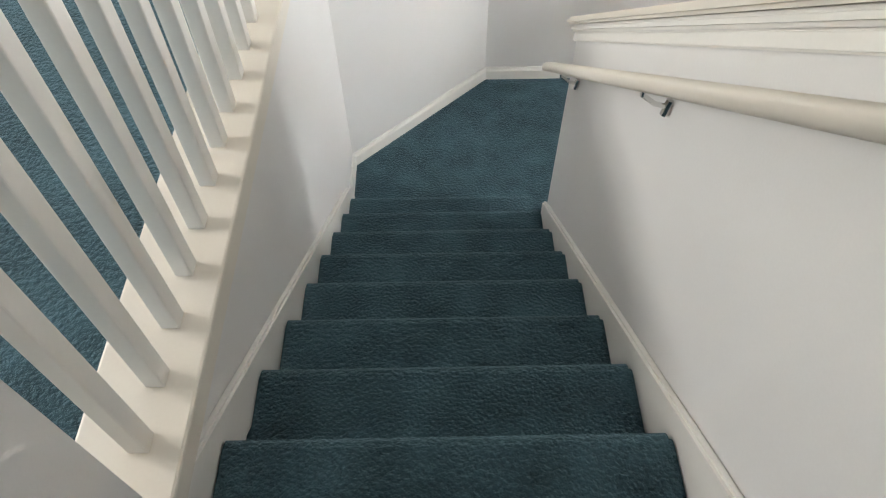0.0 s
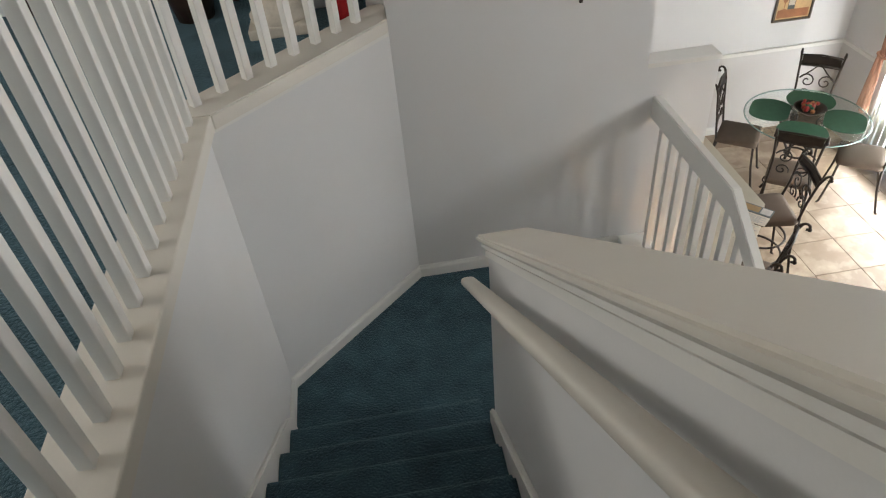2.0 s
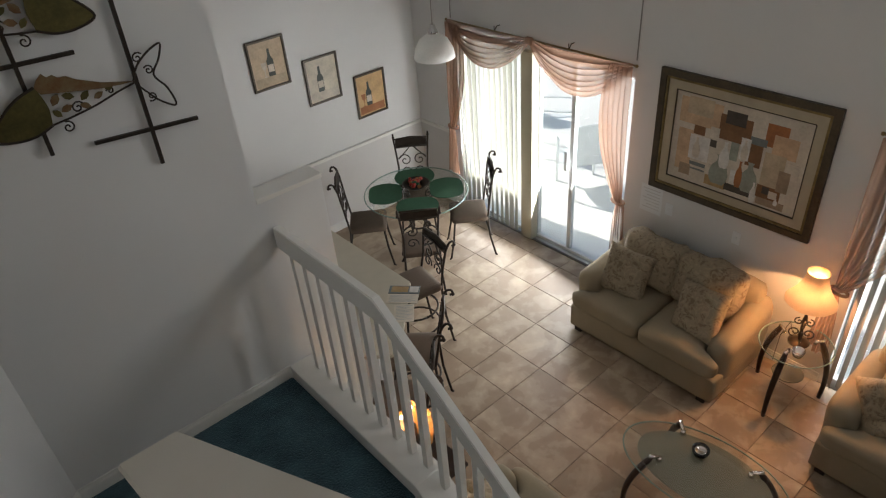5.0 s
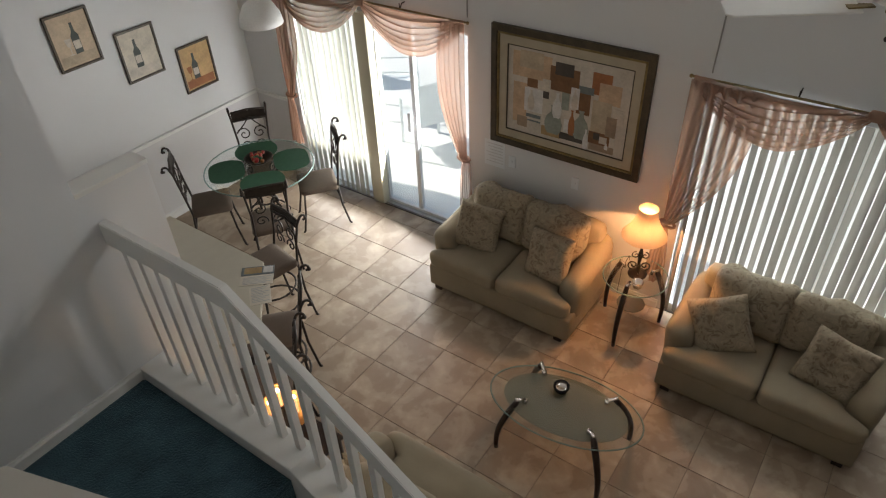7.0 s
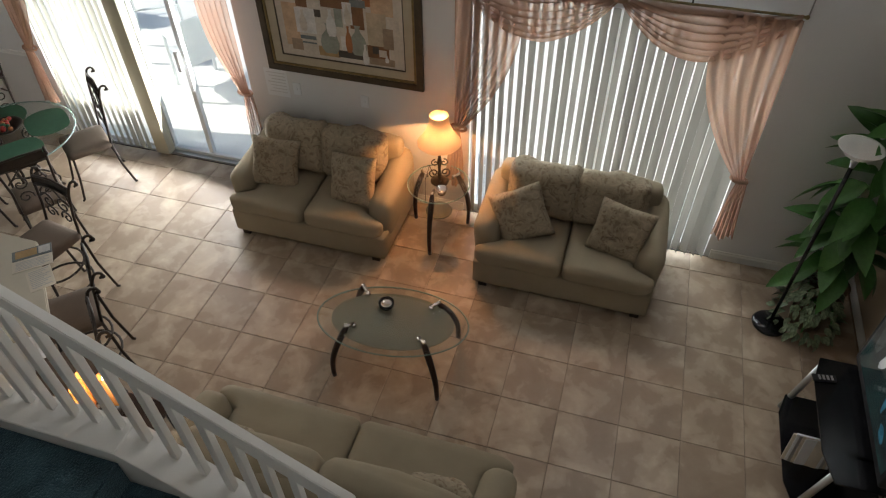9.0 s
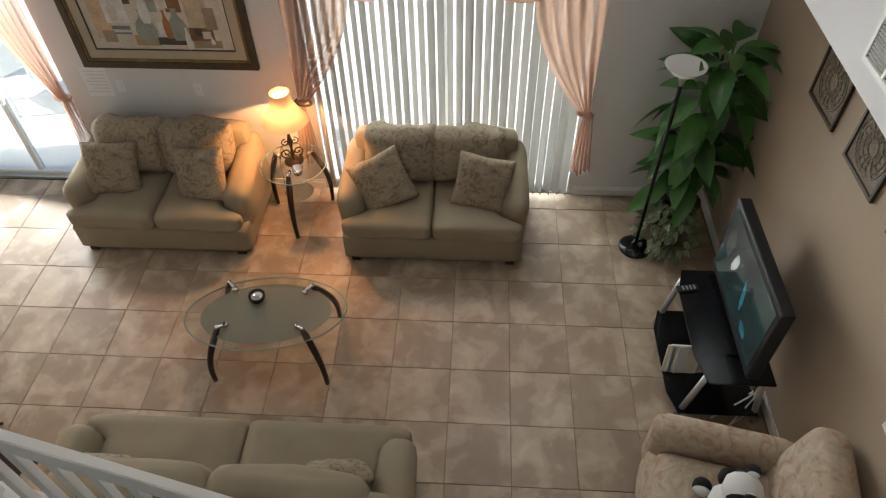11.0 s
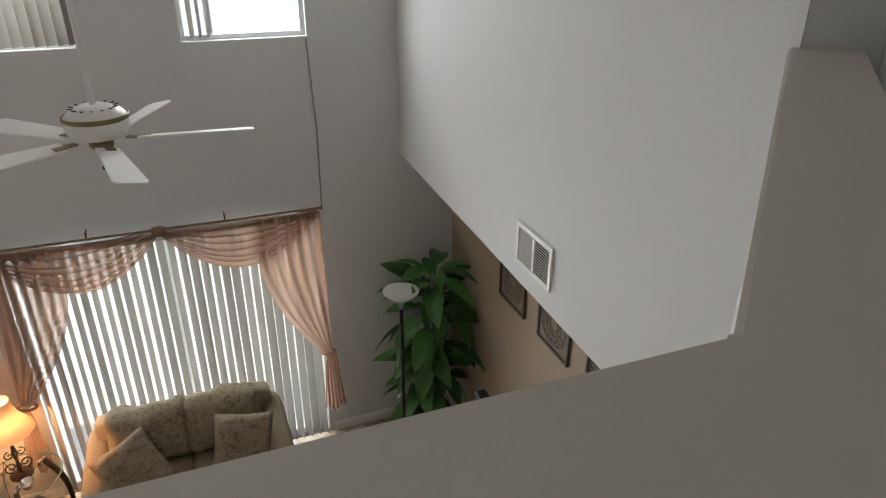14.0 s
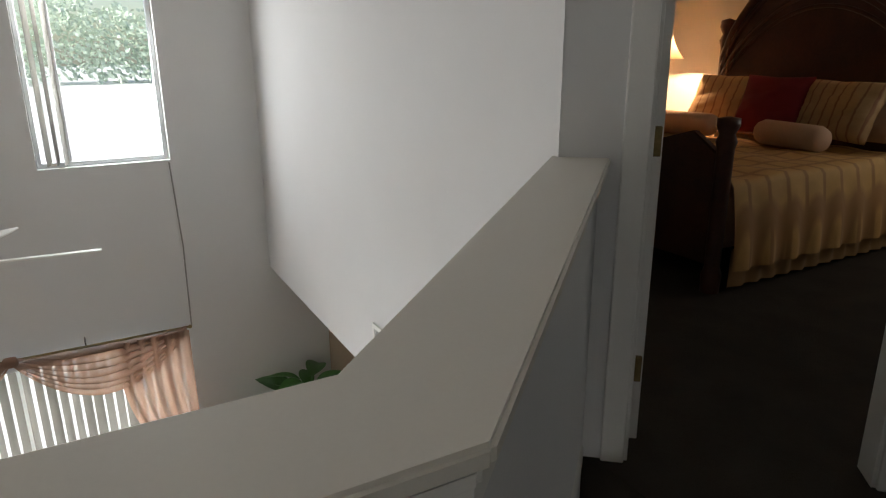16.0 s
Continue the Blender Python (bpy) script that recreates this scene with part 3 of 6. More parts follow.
rail_bm.faces.new(rings[0]), rail_bm.faces.new(rings[-1])
part("rail_bar", rail_bm, CAPW, rail, smooth=True)
for y in (1.55, 0.775):
    a = Vector(railp(y, -0.02))
    br = tube([a, a + Vector((0.0, 0, -0.012)), a + Vector((0.03, 0, -0.035)), a + Vector((0.062, 0, -0.045))], 0.006, 8)
    tube([a + Vector((0.058, 0, -0.065)), a + Vector((0.064, 0, -0.025))], 0.010, 8, br)
    part("bracket", br, CHROME, rail, "chrome handrail bracket")

# upper balustrade, left of the stairs, with its diagonal run
bal = thing("upper_balustrade", pose(0, 0, 0), "white painted balustrade with square balusters above the stairs", "balustrade")
part("sill", box(-1.175, -0.985, 0.0, 2.29, UP - 0.03, UP + 0.036, 0.006), CAPW, bal)
part("sill", prism([(-0.985, 2.29), (-0.262, 3.008), (-0.262, 3.22), (-0.33, 3.22), (-1.175, 2.38), (-1.175, 2.29)], UP - 0.03, UP + 0.036, bev=0.006), CAPW, bal)
part("sill_moulding", box(-1.03, -1.005, 0.0, 2.31, UP - 0.055, UP - 0.031, 0.005), TRIM, bal)
part("sill_moulding", prism([(-1.005, 2.31), (-0.262, 3.035), (-0.262, 3.064), (-1.03, 2.33)], UP - 0.055, UP - 0.031), TRIM, bal)
part("handrail", box(-1.095, -1.03, 0.0, 2.35, UP + 0.93, UP + 0.975, 0.012), TRIM, bal)
part("handrail", prism([(-1.03, 2.325), (-0.27, 3.07), (-0.27, 3.165), (-1.095, 2.35)], UP + 0.93, UP + 0.975, bev=0.008), TRIM, bal)
b0 = part("baluster", box(-0.018, 0.018, -0.018, 0.018, 0, 0.92, 0.003), TRIM, bal)
b0.matrix_basis = pose(-1.060, 0.106, UP + 0.035)
for k in range(1, 19):
    shared("baluster", b0, bal, pose(-1.060, 0.106 + 0.1185 * k, UP + 0.035))
for k in range(8):
    shared("baluster", b0, bal, pose(-1.052 + 0.0925 * k, 2.392 + 0.0905 * k, UP + 0.035, 0, 0, 45))

# lower balustrade beside the landing, on its curb
structure("curb_landing", prism([(YB, 0), (YB, 1.245), (1.86, 1.245), (0.30, 1.245 - 1.56 * SL), (0.30, 0)], 1.004, 1.185, axis="x", bev=0.004), TRIM, "white painted curb wall beside the lower flight")
low = thing("lower_balustrade", pose(0, 0, 0), "white painted balustrade with a bent board rail beside the landing", "balustrade")
part("top_rail", prism([(YB - 0.002, 2.068), (YB - 0.002, 2.2), (2.165, 2.2), (0.75, 2.2 - 1.415 * SL), (0.75, 2.068 - 1.415 * SL), (2.125, 2.068)], 1.112, 1.158, axis="x", bev=0.005), TRIM, low)
for k in range(17):
    y = 2.925 - 0.1265 * k
    lo = 1.243 if y > 1.86 else 1.243 - (1.86 - y) * SL
    hi = 2.10 if y > 2.14 else 2.10 - (2.14 - y) * SL
    part("baluster", box(1.116, 1.154, y - 0.019, y + 0.019, lo, hi, 0.003), TRIM, low)

# pony wall of the upper hall: level, then diagonal to the bedroom door
structure("wall_pony", prism([(-0.06, -0.05), (0.078, -0.05), (0.078, -0.61), (1.09, -1.68), (1.01, -1.78), (-0.06, -0.655)], UP - 0.25, CAP - 0.03), PAINT, "white painted half wall above the living room")
pc = thing("pony_wall_cap", pose(0, 0, 0), "painted flat cap with moulding on the half wall", "trim", kind="structure")
part("cap_board", prism([(-0.083, -0.04), (0.105, -0.04), (0.105, -0.598), (1.145, -1.715), (1.03, -1.845), (-0.083, -0.669)], CAP - 0.026, CAP, bev=0.006), CAPW, pc)
part("cap_moulding", prism([(-0.072, -0.045), (0.094, -0.045), (0.094, -0.603), (1.12, -1.705), (1.02, -1.82), (-0.072, -0.662)], CAP - 0.05, CAP - 0.027, bev=0.005), TRIM, pc)
structure("pony_base_band", prism([(-0.066, -0.05), (0.085, -0.05), (0.085, -0.607), (1.10, -1.69), (1.015, -1.79), (-0.066, -0.659)], CAP - 0.085, CAP - 0.051), TRIM, "white band below the cap", "trim")
structure("wall_living_edge", box(-0.06, 0.078, -2.2, -0.05, 0, UP - 0.26), PAINT, "white painted wall below the upper hall")
baseboard("baseboard_pony", (-0.06, -0.655), (0.95, -1.705), UP, False)

# diagonal wall with the open bedroom door
DW = Matrix.Translation((1.066, -1.635, 0)) @ Matrix.Rotation(radians(-131), 4, "Z")   # local x runs along the wall, from the corner towards the door
dwall = bmesh.new()
box(0.0205, 0.27, 0.0, 0.11, UP, TOP, bm=dwall)
box(1.03, 1.55, 0.0, 0.11, UP, TOP, bm=dwall)
box(0.27, 1.03, 0.0, 0.11, UP + 2.06, TOP, bm=dwall)
dw = structure("wall_door_diagonal", dwall, PAINT, "white painted wall with the bedroom doorway")
dw.matrix_world = DW
door = thing("door_bedroom", DW, "white panelled bedroom door standing open", "door", kind="structure")
for y0 in (-0.018, 0.11):
    part("casing", box(0.20, 0.275, y0, y0 + 0.018, UP, UP + 2.049, 0.005), TRIM, door)
    part("casing", box(1.025, 1.10, y0, y0 + 0.018, UP, UP + 2.049, 0.005), TRIM, door)
    part("casing", box(0.20, 1.10, y0, y0 + 0.018, UP + 2.05, UP + 2.12, 0.005), TRIM, door)
part("jamb", box(0.27, 0.287, 0.0, 0.11, UP, UP + 2.034, 0.002), TRIM, door)
part("jamb", box(1.013, 1.03, 0.0, 0.11, UP, UP + 2.034, 0.002), TRIM, door)
part("jamb", box(0.27, 1.03, 0.0, 0.11, UP + 2.035, UP + 2.05, 0.002), TRIM, door)
leaf = part("door_leaf", box(0, 0.036, 0, 0.745, UP + 0.012, UP + 2.03, 0.003), TRIM, door)
leaf.matrix_basis = pose(0.289, 0.118, 0, 0, 0, 3)
for z in (0.28, 1.03, 1.80):
    h = part("hinge", box(-0.004, 0.03, -0.014, 0.012, UP + z - 0.045, UP + z + 0.045, 0.003, bm=tube([(-0.004, -0.012, UP + z - 0.048), (-0.004, -0.012, UP + z + 0.048)], 0.007)), BRASS, leaf, "brass door hinge")

# ---- window wall fittings ----


def glazed(name, hole, label, bars=(), depth=0.07, w=0.045):
    y0, y1, z0, z1 = hole
    t = thing(name, pose(XF + 0.06, 0, 0), label, "window", kind="structure")
    wf = part("window_frame", rect_ring(y0 + 0.001, y1 - 0.001, z0 + 0.001, z1 - 0.001, w, -depth, 0), WHITEP, t)
    wf.matrix_basis = pose(0, 0, 0, 0, 0, 90)
    for y in bars:
        part("stile", box(0.01, depth - 0.01, y - w / 2, y + w / 2, z0 + w, z1 - w, 0.004), WHITEP, t)
    ys = [y0 + w, *bars, y1 - w]
    for a, b in zip(ys, ys[1:]):
        g = part("pane", box(0.03, 0.036, a, b, z0 + w, z1 - w), GLASS, t)
        g.visible_shadow = False
    return t


sl = glazed("door_patio", SLIDE, "white framed sliding glass patio door, partly behind vane blinds", (3.73, 4.16))
part("threshold_track", box(-0.05, 0.09, SLIDE[0], SLIDE[1], 0.002, 0.018, 0.003), SILVER, sl)
part("centre_post", box(-0.10, -0.005, 4.14, 4.285, 0.02, 2.05, 0.004), mat("cream_post", (0.50, 0.46, 0.34), 0.5, var=0.04), sl, "cream vertical end panel of the blinds")
part("pull_handle", box(-0.03, 0.0, 3.75, 3.79, 0.95, 1.15, 0.008), WHITEP, sl)
glazed("door_garden", DOORB, "white framed glass door behind closed vane blinds", (0.08,))
glazed("window_1", HIGH1, "high window with white frame", (-0.43,), w=0.03)
glazed("window_2", HIGH2, "high window with white frame and drawn vanes", (0.9,), w=0.03)


# unseen window, placed to give the bed's fill lamp an opening
wb = thing("window_bedroom", pose(0, 0, 0), "white framed bedroom window, assumed and out of view beside the bed", "window", kind="structure")
part("window_frame", rect_ring(0.501, 1.499, UP + 0.851, UP + 2.099, 0.05, -5.72, -5.66), WHITEP, wb)
g = part("pane", box(0.55, 1.45, -5.695, -5.69, UP + 0.90, UP + 2.05), GLASS, wb)
g.visible_shadow = False


def vanes(name, y0, y1, z0, z1, x, pitch, turn, label, swing=0.0, vinyl=VANE):
    t = thing(name, pose(x, 0, 0), label, "blinds")
    part("head_rail", box(-0.025, 0.025, y0 - 0.02, y1 + 0.02, z1, z1 + 0.045, 0.005), WHITEP, t)
    def vane_shape(u, v):
        a = (u - 0.5) * 0.089
        return Vector((0.007 * (1 - (2 * u - 1) ** 2), a, z0 + v * (z1 - z0)))
    first = None
    n = int((y1 - y0) / pitch)
    for k in range(n):
        m = pose(0, y0 + (k + 0.5) * pitch, 0, 0, 0, turn + 5 * math.sin(k * 1.7) + swing * math.sin(k * 0.9))
        if first is None:
            first = part("vane", sheet(vane_shape, 4, 1), vinyl, t, smooth=True)
            first.matrix_basis = m
        else:
            shared("vane", first, t, m)
    return t


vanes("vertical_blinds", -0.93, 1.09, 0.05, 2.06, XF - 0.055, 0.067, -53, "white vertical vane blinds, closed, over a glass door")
vanes("vertical_blinds", 4.30, 5.22, 0.06, 2.06, XF - 0.055, 0.072, -26, "white vertical vane blinds drawn to one side of the patio door", 8, VANE_SUN)
vanes("vertical_blinds", 0.32, 1.08, 3.36, 4.46, XF + 0.03, 0.06, 45, "white vertical vane blinds in a high window")
vanes("vertical_blinds", -0.44, -0.26, 3.36, 4.46, XF + 0.03, 0.05, 70, "white vertical vane blinds stacked at a high window's side")


def drape_set(name, ya, yb, zr, tie_a, tie_b, label, wide=0.47):
    """A rod with a sheer scarf in two swags, and a side panel tied back at each end. ya > yb."""
    t = thing(name, pose(XF, 0, 0), label, "curtain")
    part("rod", tube([(-0.07, ya + 0.015, zr), (-0.07, yb - 0.015, zr)], 0.009, 10), BRASS, t)
    for y in (ya + 0.015, yb - 0.015):
        part("finial", ball((-0.07, y, zr), 0.014), BRASS, t)
    ym = (ya + yb) / 2
    for s_ in (0.3, 0.7):
        y = ya + (yb - ya) * s_
        part("bracket", tube([(0, y, zr + 0.04), (-0.04, y, zr + 0.04), (-0.07, y, zr), (-0.075, y, zr + 0.05)], 0.005, 8), IRON, t)
    for a, b in ((ya, ym), (ym, yb)):
        def swag(u, v):
            s0 = math.sin(math.pi * u)
            drop = 0.005 + 0.055 * v + s0 ** 0.85 * (0.03 + 0.31 * v)
            fold = 0.020 * math.sin(v * 44 + 5 * u + a) * (0.25 + s0) + 0.02 * noise.noise(Vector((u * 5, v * 7, a)))
            return Vector((-0.085 - 0.05 * s0 * math.sin(math.pi * v) + fold, a + (b - a) * (0.01 + 0.98 * u), zr + 0.022 - drop + 0.010 * s0 * math.sin(v * 44 + 3 * u + a)))
        part("swag", sheet(swag, 26, 56), SHEER, t, "rose sheer swag", True)
    part("swag_knot", cushion((-0.085, ym, zr - 0.005), (0.06, 0.09, 0.07), 0.025, 0.006, 6), SHEER, t, smooth=True)
    for y_end, tie, sg in ((ya, tie_a, -1), (yb, tie_b, 1)):
        if tie is None:
            continue
        ty, tz = tie
        def side(u, v):
            z_top, z_bot = zr - 0.01, tz - 0.58
            z = z_top + (z_bot - z_top) * v
            vt = (z_top - tz) / (z_top - z_bot)
            out_y = y_end + (ty - y_end) * min(1, v / vt) * 0.9
            full = wide
            if v < vt:
                q = v / vt
                wid = full * (1 - q ** 1.7) + 0.07 * q ** 1.7
                bow = 0.07 * math.sin(math.pi * q) * sg * u
            else:
                q = (v - vt) / (1 - vt)
                wid = 0.07 + 0.10 * q ** 0.7
                bow = -0.05 * sg * q
            y = out_y + sg * wid * u + bow - (0.03 * sg if v > vt else 0)
            f = 0.020 * math.sin(u * 34 + 4 * v) * (1 if v < vt else 0.7) + 0.012 * noise.noise(Vector((u * 6, v * 4, y_end)))
            return Vector((-0.105 + f - 0.02 * math.sin(math.pi * min(1, v / vt)), y, z + (0.03 * math.sin(u * 9) if v > 0.97 else 0)))
        part("side_panel", sheet(side, 44, 40), SHEER, t, "rose sheer side panel tied back", True)
        part("tie_back", tube([(-0.105 + 0.04 * math.cos(a), ty + sg * 0.035 + 0.06 * math.sin(a), tz + 0.01 * math.sin(a)) for a in (math.pi * k / 8 for k in range(17))], 0.012, 8), SHEER, t, smooth=True)
    return t


drape_set("curtain_set", 1.20, -1.0, 2.14, (1.20, 0.95), (-1.01, 0.90), "dusty rose sheer swags and tied side panels on a rod")
drape_set("curtain_set", 5.25, 3.03, 2.18, (5.25, 1.05), (3.02, 0.95), "dusty rose sheer swags and tied side panels over the patio door", 0.24)
for y, z0, z1 in ((-1.035, 2.12, 3.33), (1.10, 2.16, 3.335), (3.06, 2.2, 4.6), (5.27, 2.18, 4.6)):
    tagged(part("cord", tube([(XF - 0.006, y, z0), (XF - 0.006, y - 0.01, (z0 + z1) / 2), (XF - 0.006, y + 0.015, z1)], 0.0055, 6), CORD), "thin grey cord running up the wall", "cord")

# ---- outside: patio, hedge, garden chairs ----
tagged(part("ground", box(XF + 0.16, 160, -120, 120, -0.14, -0.02), PATIO), "pale sunlit concrete patio outside", "ground", kind="structure")
hedge = bmesh.new()
rng = random.Random(4)
for k in range(18000):
    p = Vector((82 + rng.random() * 8, -45 + rng.random() * 95, 0.0))
    p.z = 0.1 + rng.random() ** 0.8 * (8 + 3 * noise.noise(Vector((p.x * 0.1, p.y * 0.35, 0))))
    d = Vector((rng.gauss(0, 1), rng.gauss(0, 1), rng.gauss(0, 1))).normalized()
    s = d.orthogonal() * 0.26
    q = d.cross(s)
    vs = [hedge.verts.new(p + a) for a in (s, q * 0.6, -s, -q * 0.6)]
    hedge.faces.new(vs)
tagged(part("garden_trees", hedge, HEDGE), "green garden trees far beyond the patio, paled with painted-in glare", "trees", kind="stuff")


def patio_chair(m):
    t = thing("patio_chair", m, "white resin patio chair in the sun", "chair", "patio chairs")
    part("seat", sheet(lambda u, v: Vector((-0.24 + 0.48 * u, -0.24 + 0.48 * v, 0.42 - 0.03 * math.sin(math.pi * v))), 6, 6), WHITEP, t)
    part("backrest", prism([(-0.24, 0.42), (0.24, 0.42), (0.21, 0.92), (-0.21, 0.92)], 0.23, 0.26, axis="y", bev=0.01), WHITEP, t)
    for x in (-0.24, 0.24):
        part("arm", tube([(x, -0.25, 0.0), (x, -0.24, 0.62), (x, 0.24, 0.64), (x, 0.28, 0.0)], 0.018, 8), WHITEP, t)
    return t


pch = patio_chair(pose(6.3, 5.4, -0.02, 0, 0, 40))
copy_thing(pch, pose(5.7, 4.5, -0.02, 0, 0, 150))

# ---- living room ----


def loveseat(name, m, w, d, label, arm=0.19, back=True, feet=True, group="", plain=False):
    """Local x along the front, y from the front (0) to the back (d)."""
    t = thing(name, m, label, "sofa", group)
    hw = w / 2
    part("base", cushion((0, d / 2 + 0.008, 0.155), (w - 0.03, d - 0.015, 0.25), 0.03, 0.004, 8), SOFA, t, smooth=True)
    for s in (-1, 1):
        bm = cushion((s * (hw - 0.10), d / 2 + 0.055, 0.36), (0.20, d - 0.11, 0.40), 0.085, 0.012, 12)
        for v in bm.verts:
            q = max(0.0, min(1.0, v.co.y / d))
            up = max(0.0, (v.co.z - 0.30) / 0.26)
            v.co.z += 0.10 * up * q ** 1.6
            v.co.x += s * 0.03 * up * (1 - q)
        part("arm", bm, SOFA, t, smooth=True)
    if back:
        part("backrest", cushion((0, d - 0.11, 0.46), (w - 0.14, 0.20, 0.62), 0.08, 0.01, 8), SOFA, t, smooth=True)
    inner = w - 2 * arm
    for s in (-1, 1):
        bm = cushion((s * inner / 4, 0.29, 0.355), (inner / 2 - 0.004, 0.62, 0.165), 0.055, 0.02, 14, wob=0.008)
        for v in bm.verts:
            outer = max(0.0, s * v.co.x / (inner / 2)) ** 3
            front = max(0.0, min(1.0, (0.13 - v.co.y) / 0.05))
            v.co.x += s * outer * front * (arm - 0.025)
        part("seat_cushion", bm, SOFA, t, smooth=True)
        pip = part("back_cushion", cushion((s * inner / 4, 0, 0), (inner / 2 + (0.01 if plain else 0.05), 0.21, 0.44 if plain else 0.46), 0.085, 0.05, 14, wob=0.035), SOFA if plain else FLORAL, t, "" if plain else "floral loose back cushion", smooth=True)
        pip.matrix_basis = pose(0, d - (0.20 if plain else 0.27), 0.60 if plain else 0.65, -13, 0, 2 * s)
    if feet:
        for sx in (-1, 1):
            for y in (0.06, d - 0.09):
                part("foot", box(sx * (hw - 0.105) - 0.035, sx * (hw - 0.105) + 0.035, y - 0.035, y + 0.035, 0.0, 0.045, 0.006), WOODK, t)
    return t


loveseat("loveseat", pose(3.565, 2.27, 0, 0, 0, -90), 1.41, 0.83, "olive beige upholstered loveseat with floral back cushions, beside the patio door", group="living room sofas")
loveseat("loveseat", pose(3.545, 0.150, 0, 0, 0, -90), 1.41, 0.83, "olive beige upholstered loveseat with floral back cushions, before the vane blinds", group="living room sofas")
loveseat("sofa", pose(1.925, 1.10, 0, 0, 0, 90), 1.96, 0.70, "olive beige upholstered sofa backing onto the stairs", 0.18, group="living room sofas", plain=True)


def throw_pillow(m, size=0.41, label="floral throw pillow on a sofa", material=None):
    return tagged(part_at("throw_pillow", pillow(size, size, 0.15), material or FLORAL, m), label, "pillow", "sofa pillows")


def part_at(name, bm, material, m, smooth=True):
    ob = part(name, bm, material, smooth=smooth)
    ob.matrix_world = m
    return ob


def on_seat(x, y, turn, tilt, roll, z=0.60):
    return pose(x, y, z, tilt, roll, turn)


throw_pillow(on_seat(3.90, 2.63, -84, -24, 3, 0.60), 0.42)
throw_pillow(on_seat(3.86, 1.92, -98, -26, -7, 0.60), 0.42)
throw_pillow(on_seat(3.84, 0.53, -78, -30, -24, 0.59), 0.42)
throw_pillow(on_seat(3.85, -0.22, -97, -26, 8, 0.595), 0.42)
throw_pillow(on_seat(1.52, 1.80, 80, -30, 12, 0.58), 0.38)
throw_pillow(on_seat(1.55, 0.50, 95, -28, -10, 0.58), 0.38)


def curved_leg(top, foot, bow, r0=0.016, r1=0.026):
    """A dark sabre leg, bowed outwards, tapering towards the floor."""
    top, foot = Vector(top), Vector(foot)
    out = Vector((foot.x - top.x, foot.y - top.y, 0)).normalized()
    pts, rs = [], []
    for k in range(11):
        s = k / 10
        pts.append(top.lerp(foot, s) + out * bow * math.sin(math.pi * s * 0.95))
        rs.append(r1 * (1 - s) + r0 * s if s > 0.15 else r1 * (0.6 + 2.6 * s))
    return tube(pts, rs, 10)


ct = thing("coffee_table", pose(0, 0, 0), "oval glass coffee table with four dark curved legs and chrome clamps", "table")
cx_, cy_, gz = 2.715, 1.185, 0.42
def rim_point(a, b, t, turn=radians(7)):
    x, y = a * math.cos(t), b * math.sin(t)
    return Vector((cx_ + x * math.cos(turn) - y * math.sin(turn), cy_ + x * math.sin(turn) + y * math.cos(turn), gz - 0.005))


def oval(a, b, z0, z1, n=48):
    return prism([(q.x, q.y) for q in (rim_point(a, b, 2 * math.pi * k / n) for k in range(n))], z0, z1)


g = part("glass_top", oval(0.300, 0.53, gz - 0.010, gz), GLASS, ct, "clear glass top")
g.visible_shadow = False
part("glass_rim", tube([rim_point(0.30, 0.53, 2 * math.pi * k / 48) for k in range(49)], 0.0055, 6), EDGE, ct, "green polished glass rim", True)
part("frosted_panel", oval(0.245, 0.43, gz - 0.014, gz - 0.011), FROST, ct, "frosted glass oval")
for tx, ty, fx, fy in ((2.59, 1.42, 2.445, 1.545), (2.60, 0.95, 2.458, 0.795), (2.885, 0.955, 3.01, 0.80), (2.885, 1.43, 3.02, 1.585)):
    out = Vector((fx - tx, fy - ty, 0)).normalized()
    lg = part("leg", curved_leg((tx + out.x * 0.05, ty + out.y * 0.05, gz + 0.035), (fx, fy, 0.0), 0.055), WOODK, ct, smooth=True)
    cl = tube([(tx, ty, gz + 0.001), (tx, ty, gz + 0.03)], [0.02, 0.016], 14)
    tube([(tx, ty, gz + 0.022), (tx + out.x * 0.07, ty + out.y * 0.07, gz + 0.045)], 0.013, 12, cl)
    part("clamp", cl, CHROME, lg, "chrome clamp", True)

tray = thing("ashtray", pose(2.82, 1.265, gz + 0.001), "round dark glass ashtray on the coffee table", "ashtray")
part("bowl", lathe([(0.0, 0.004), (0.038, 0.004), (0.046, 0.04), (0.055, 0.042), (0.056, 0.03), (0.045, 0.0), (0, 0)], 20), BLACK, tray, smooth=True)
part("insert", lathe([(0.0, 0.022), (0.036, 0.02), (0.04, 0.036), (0.03, 0.03), (0.0, 0.026)], 20), CHROME, tray, smooth=True)

et = thing("end_table", pose(4.075, 1.262, 0), "round glass end table with three dark curved legs", "table")
g = part("glass_top", lathe([(0, 0.54), (0.25, 0.54), (0.254, 0.545), (0.25, 0.55), (0, 0.55)], 40), GLASS, et, "clear glass top")
g.visible_shadow = False
part("glass_rim", tube([(0.253 * math.cos(2 * math.pi * k / 40), 0.253 * math.sin(2 * math.pi * k / 40), 0.545) for k in range(41)], 0.0055, 6), EDGE, et, smooth=True)
part("lower_shelf", lathe([(0, 0.25), (0.11, 0.25), (0.113, 0.255), (0.11, 0.26), (0, 0.26)], 28), FROST, et)
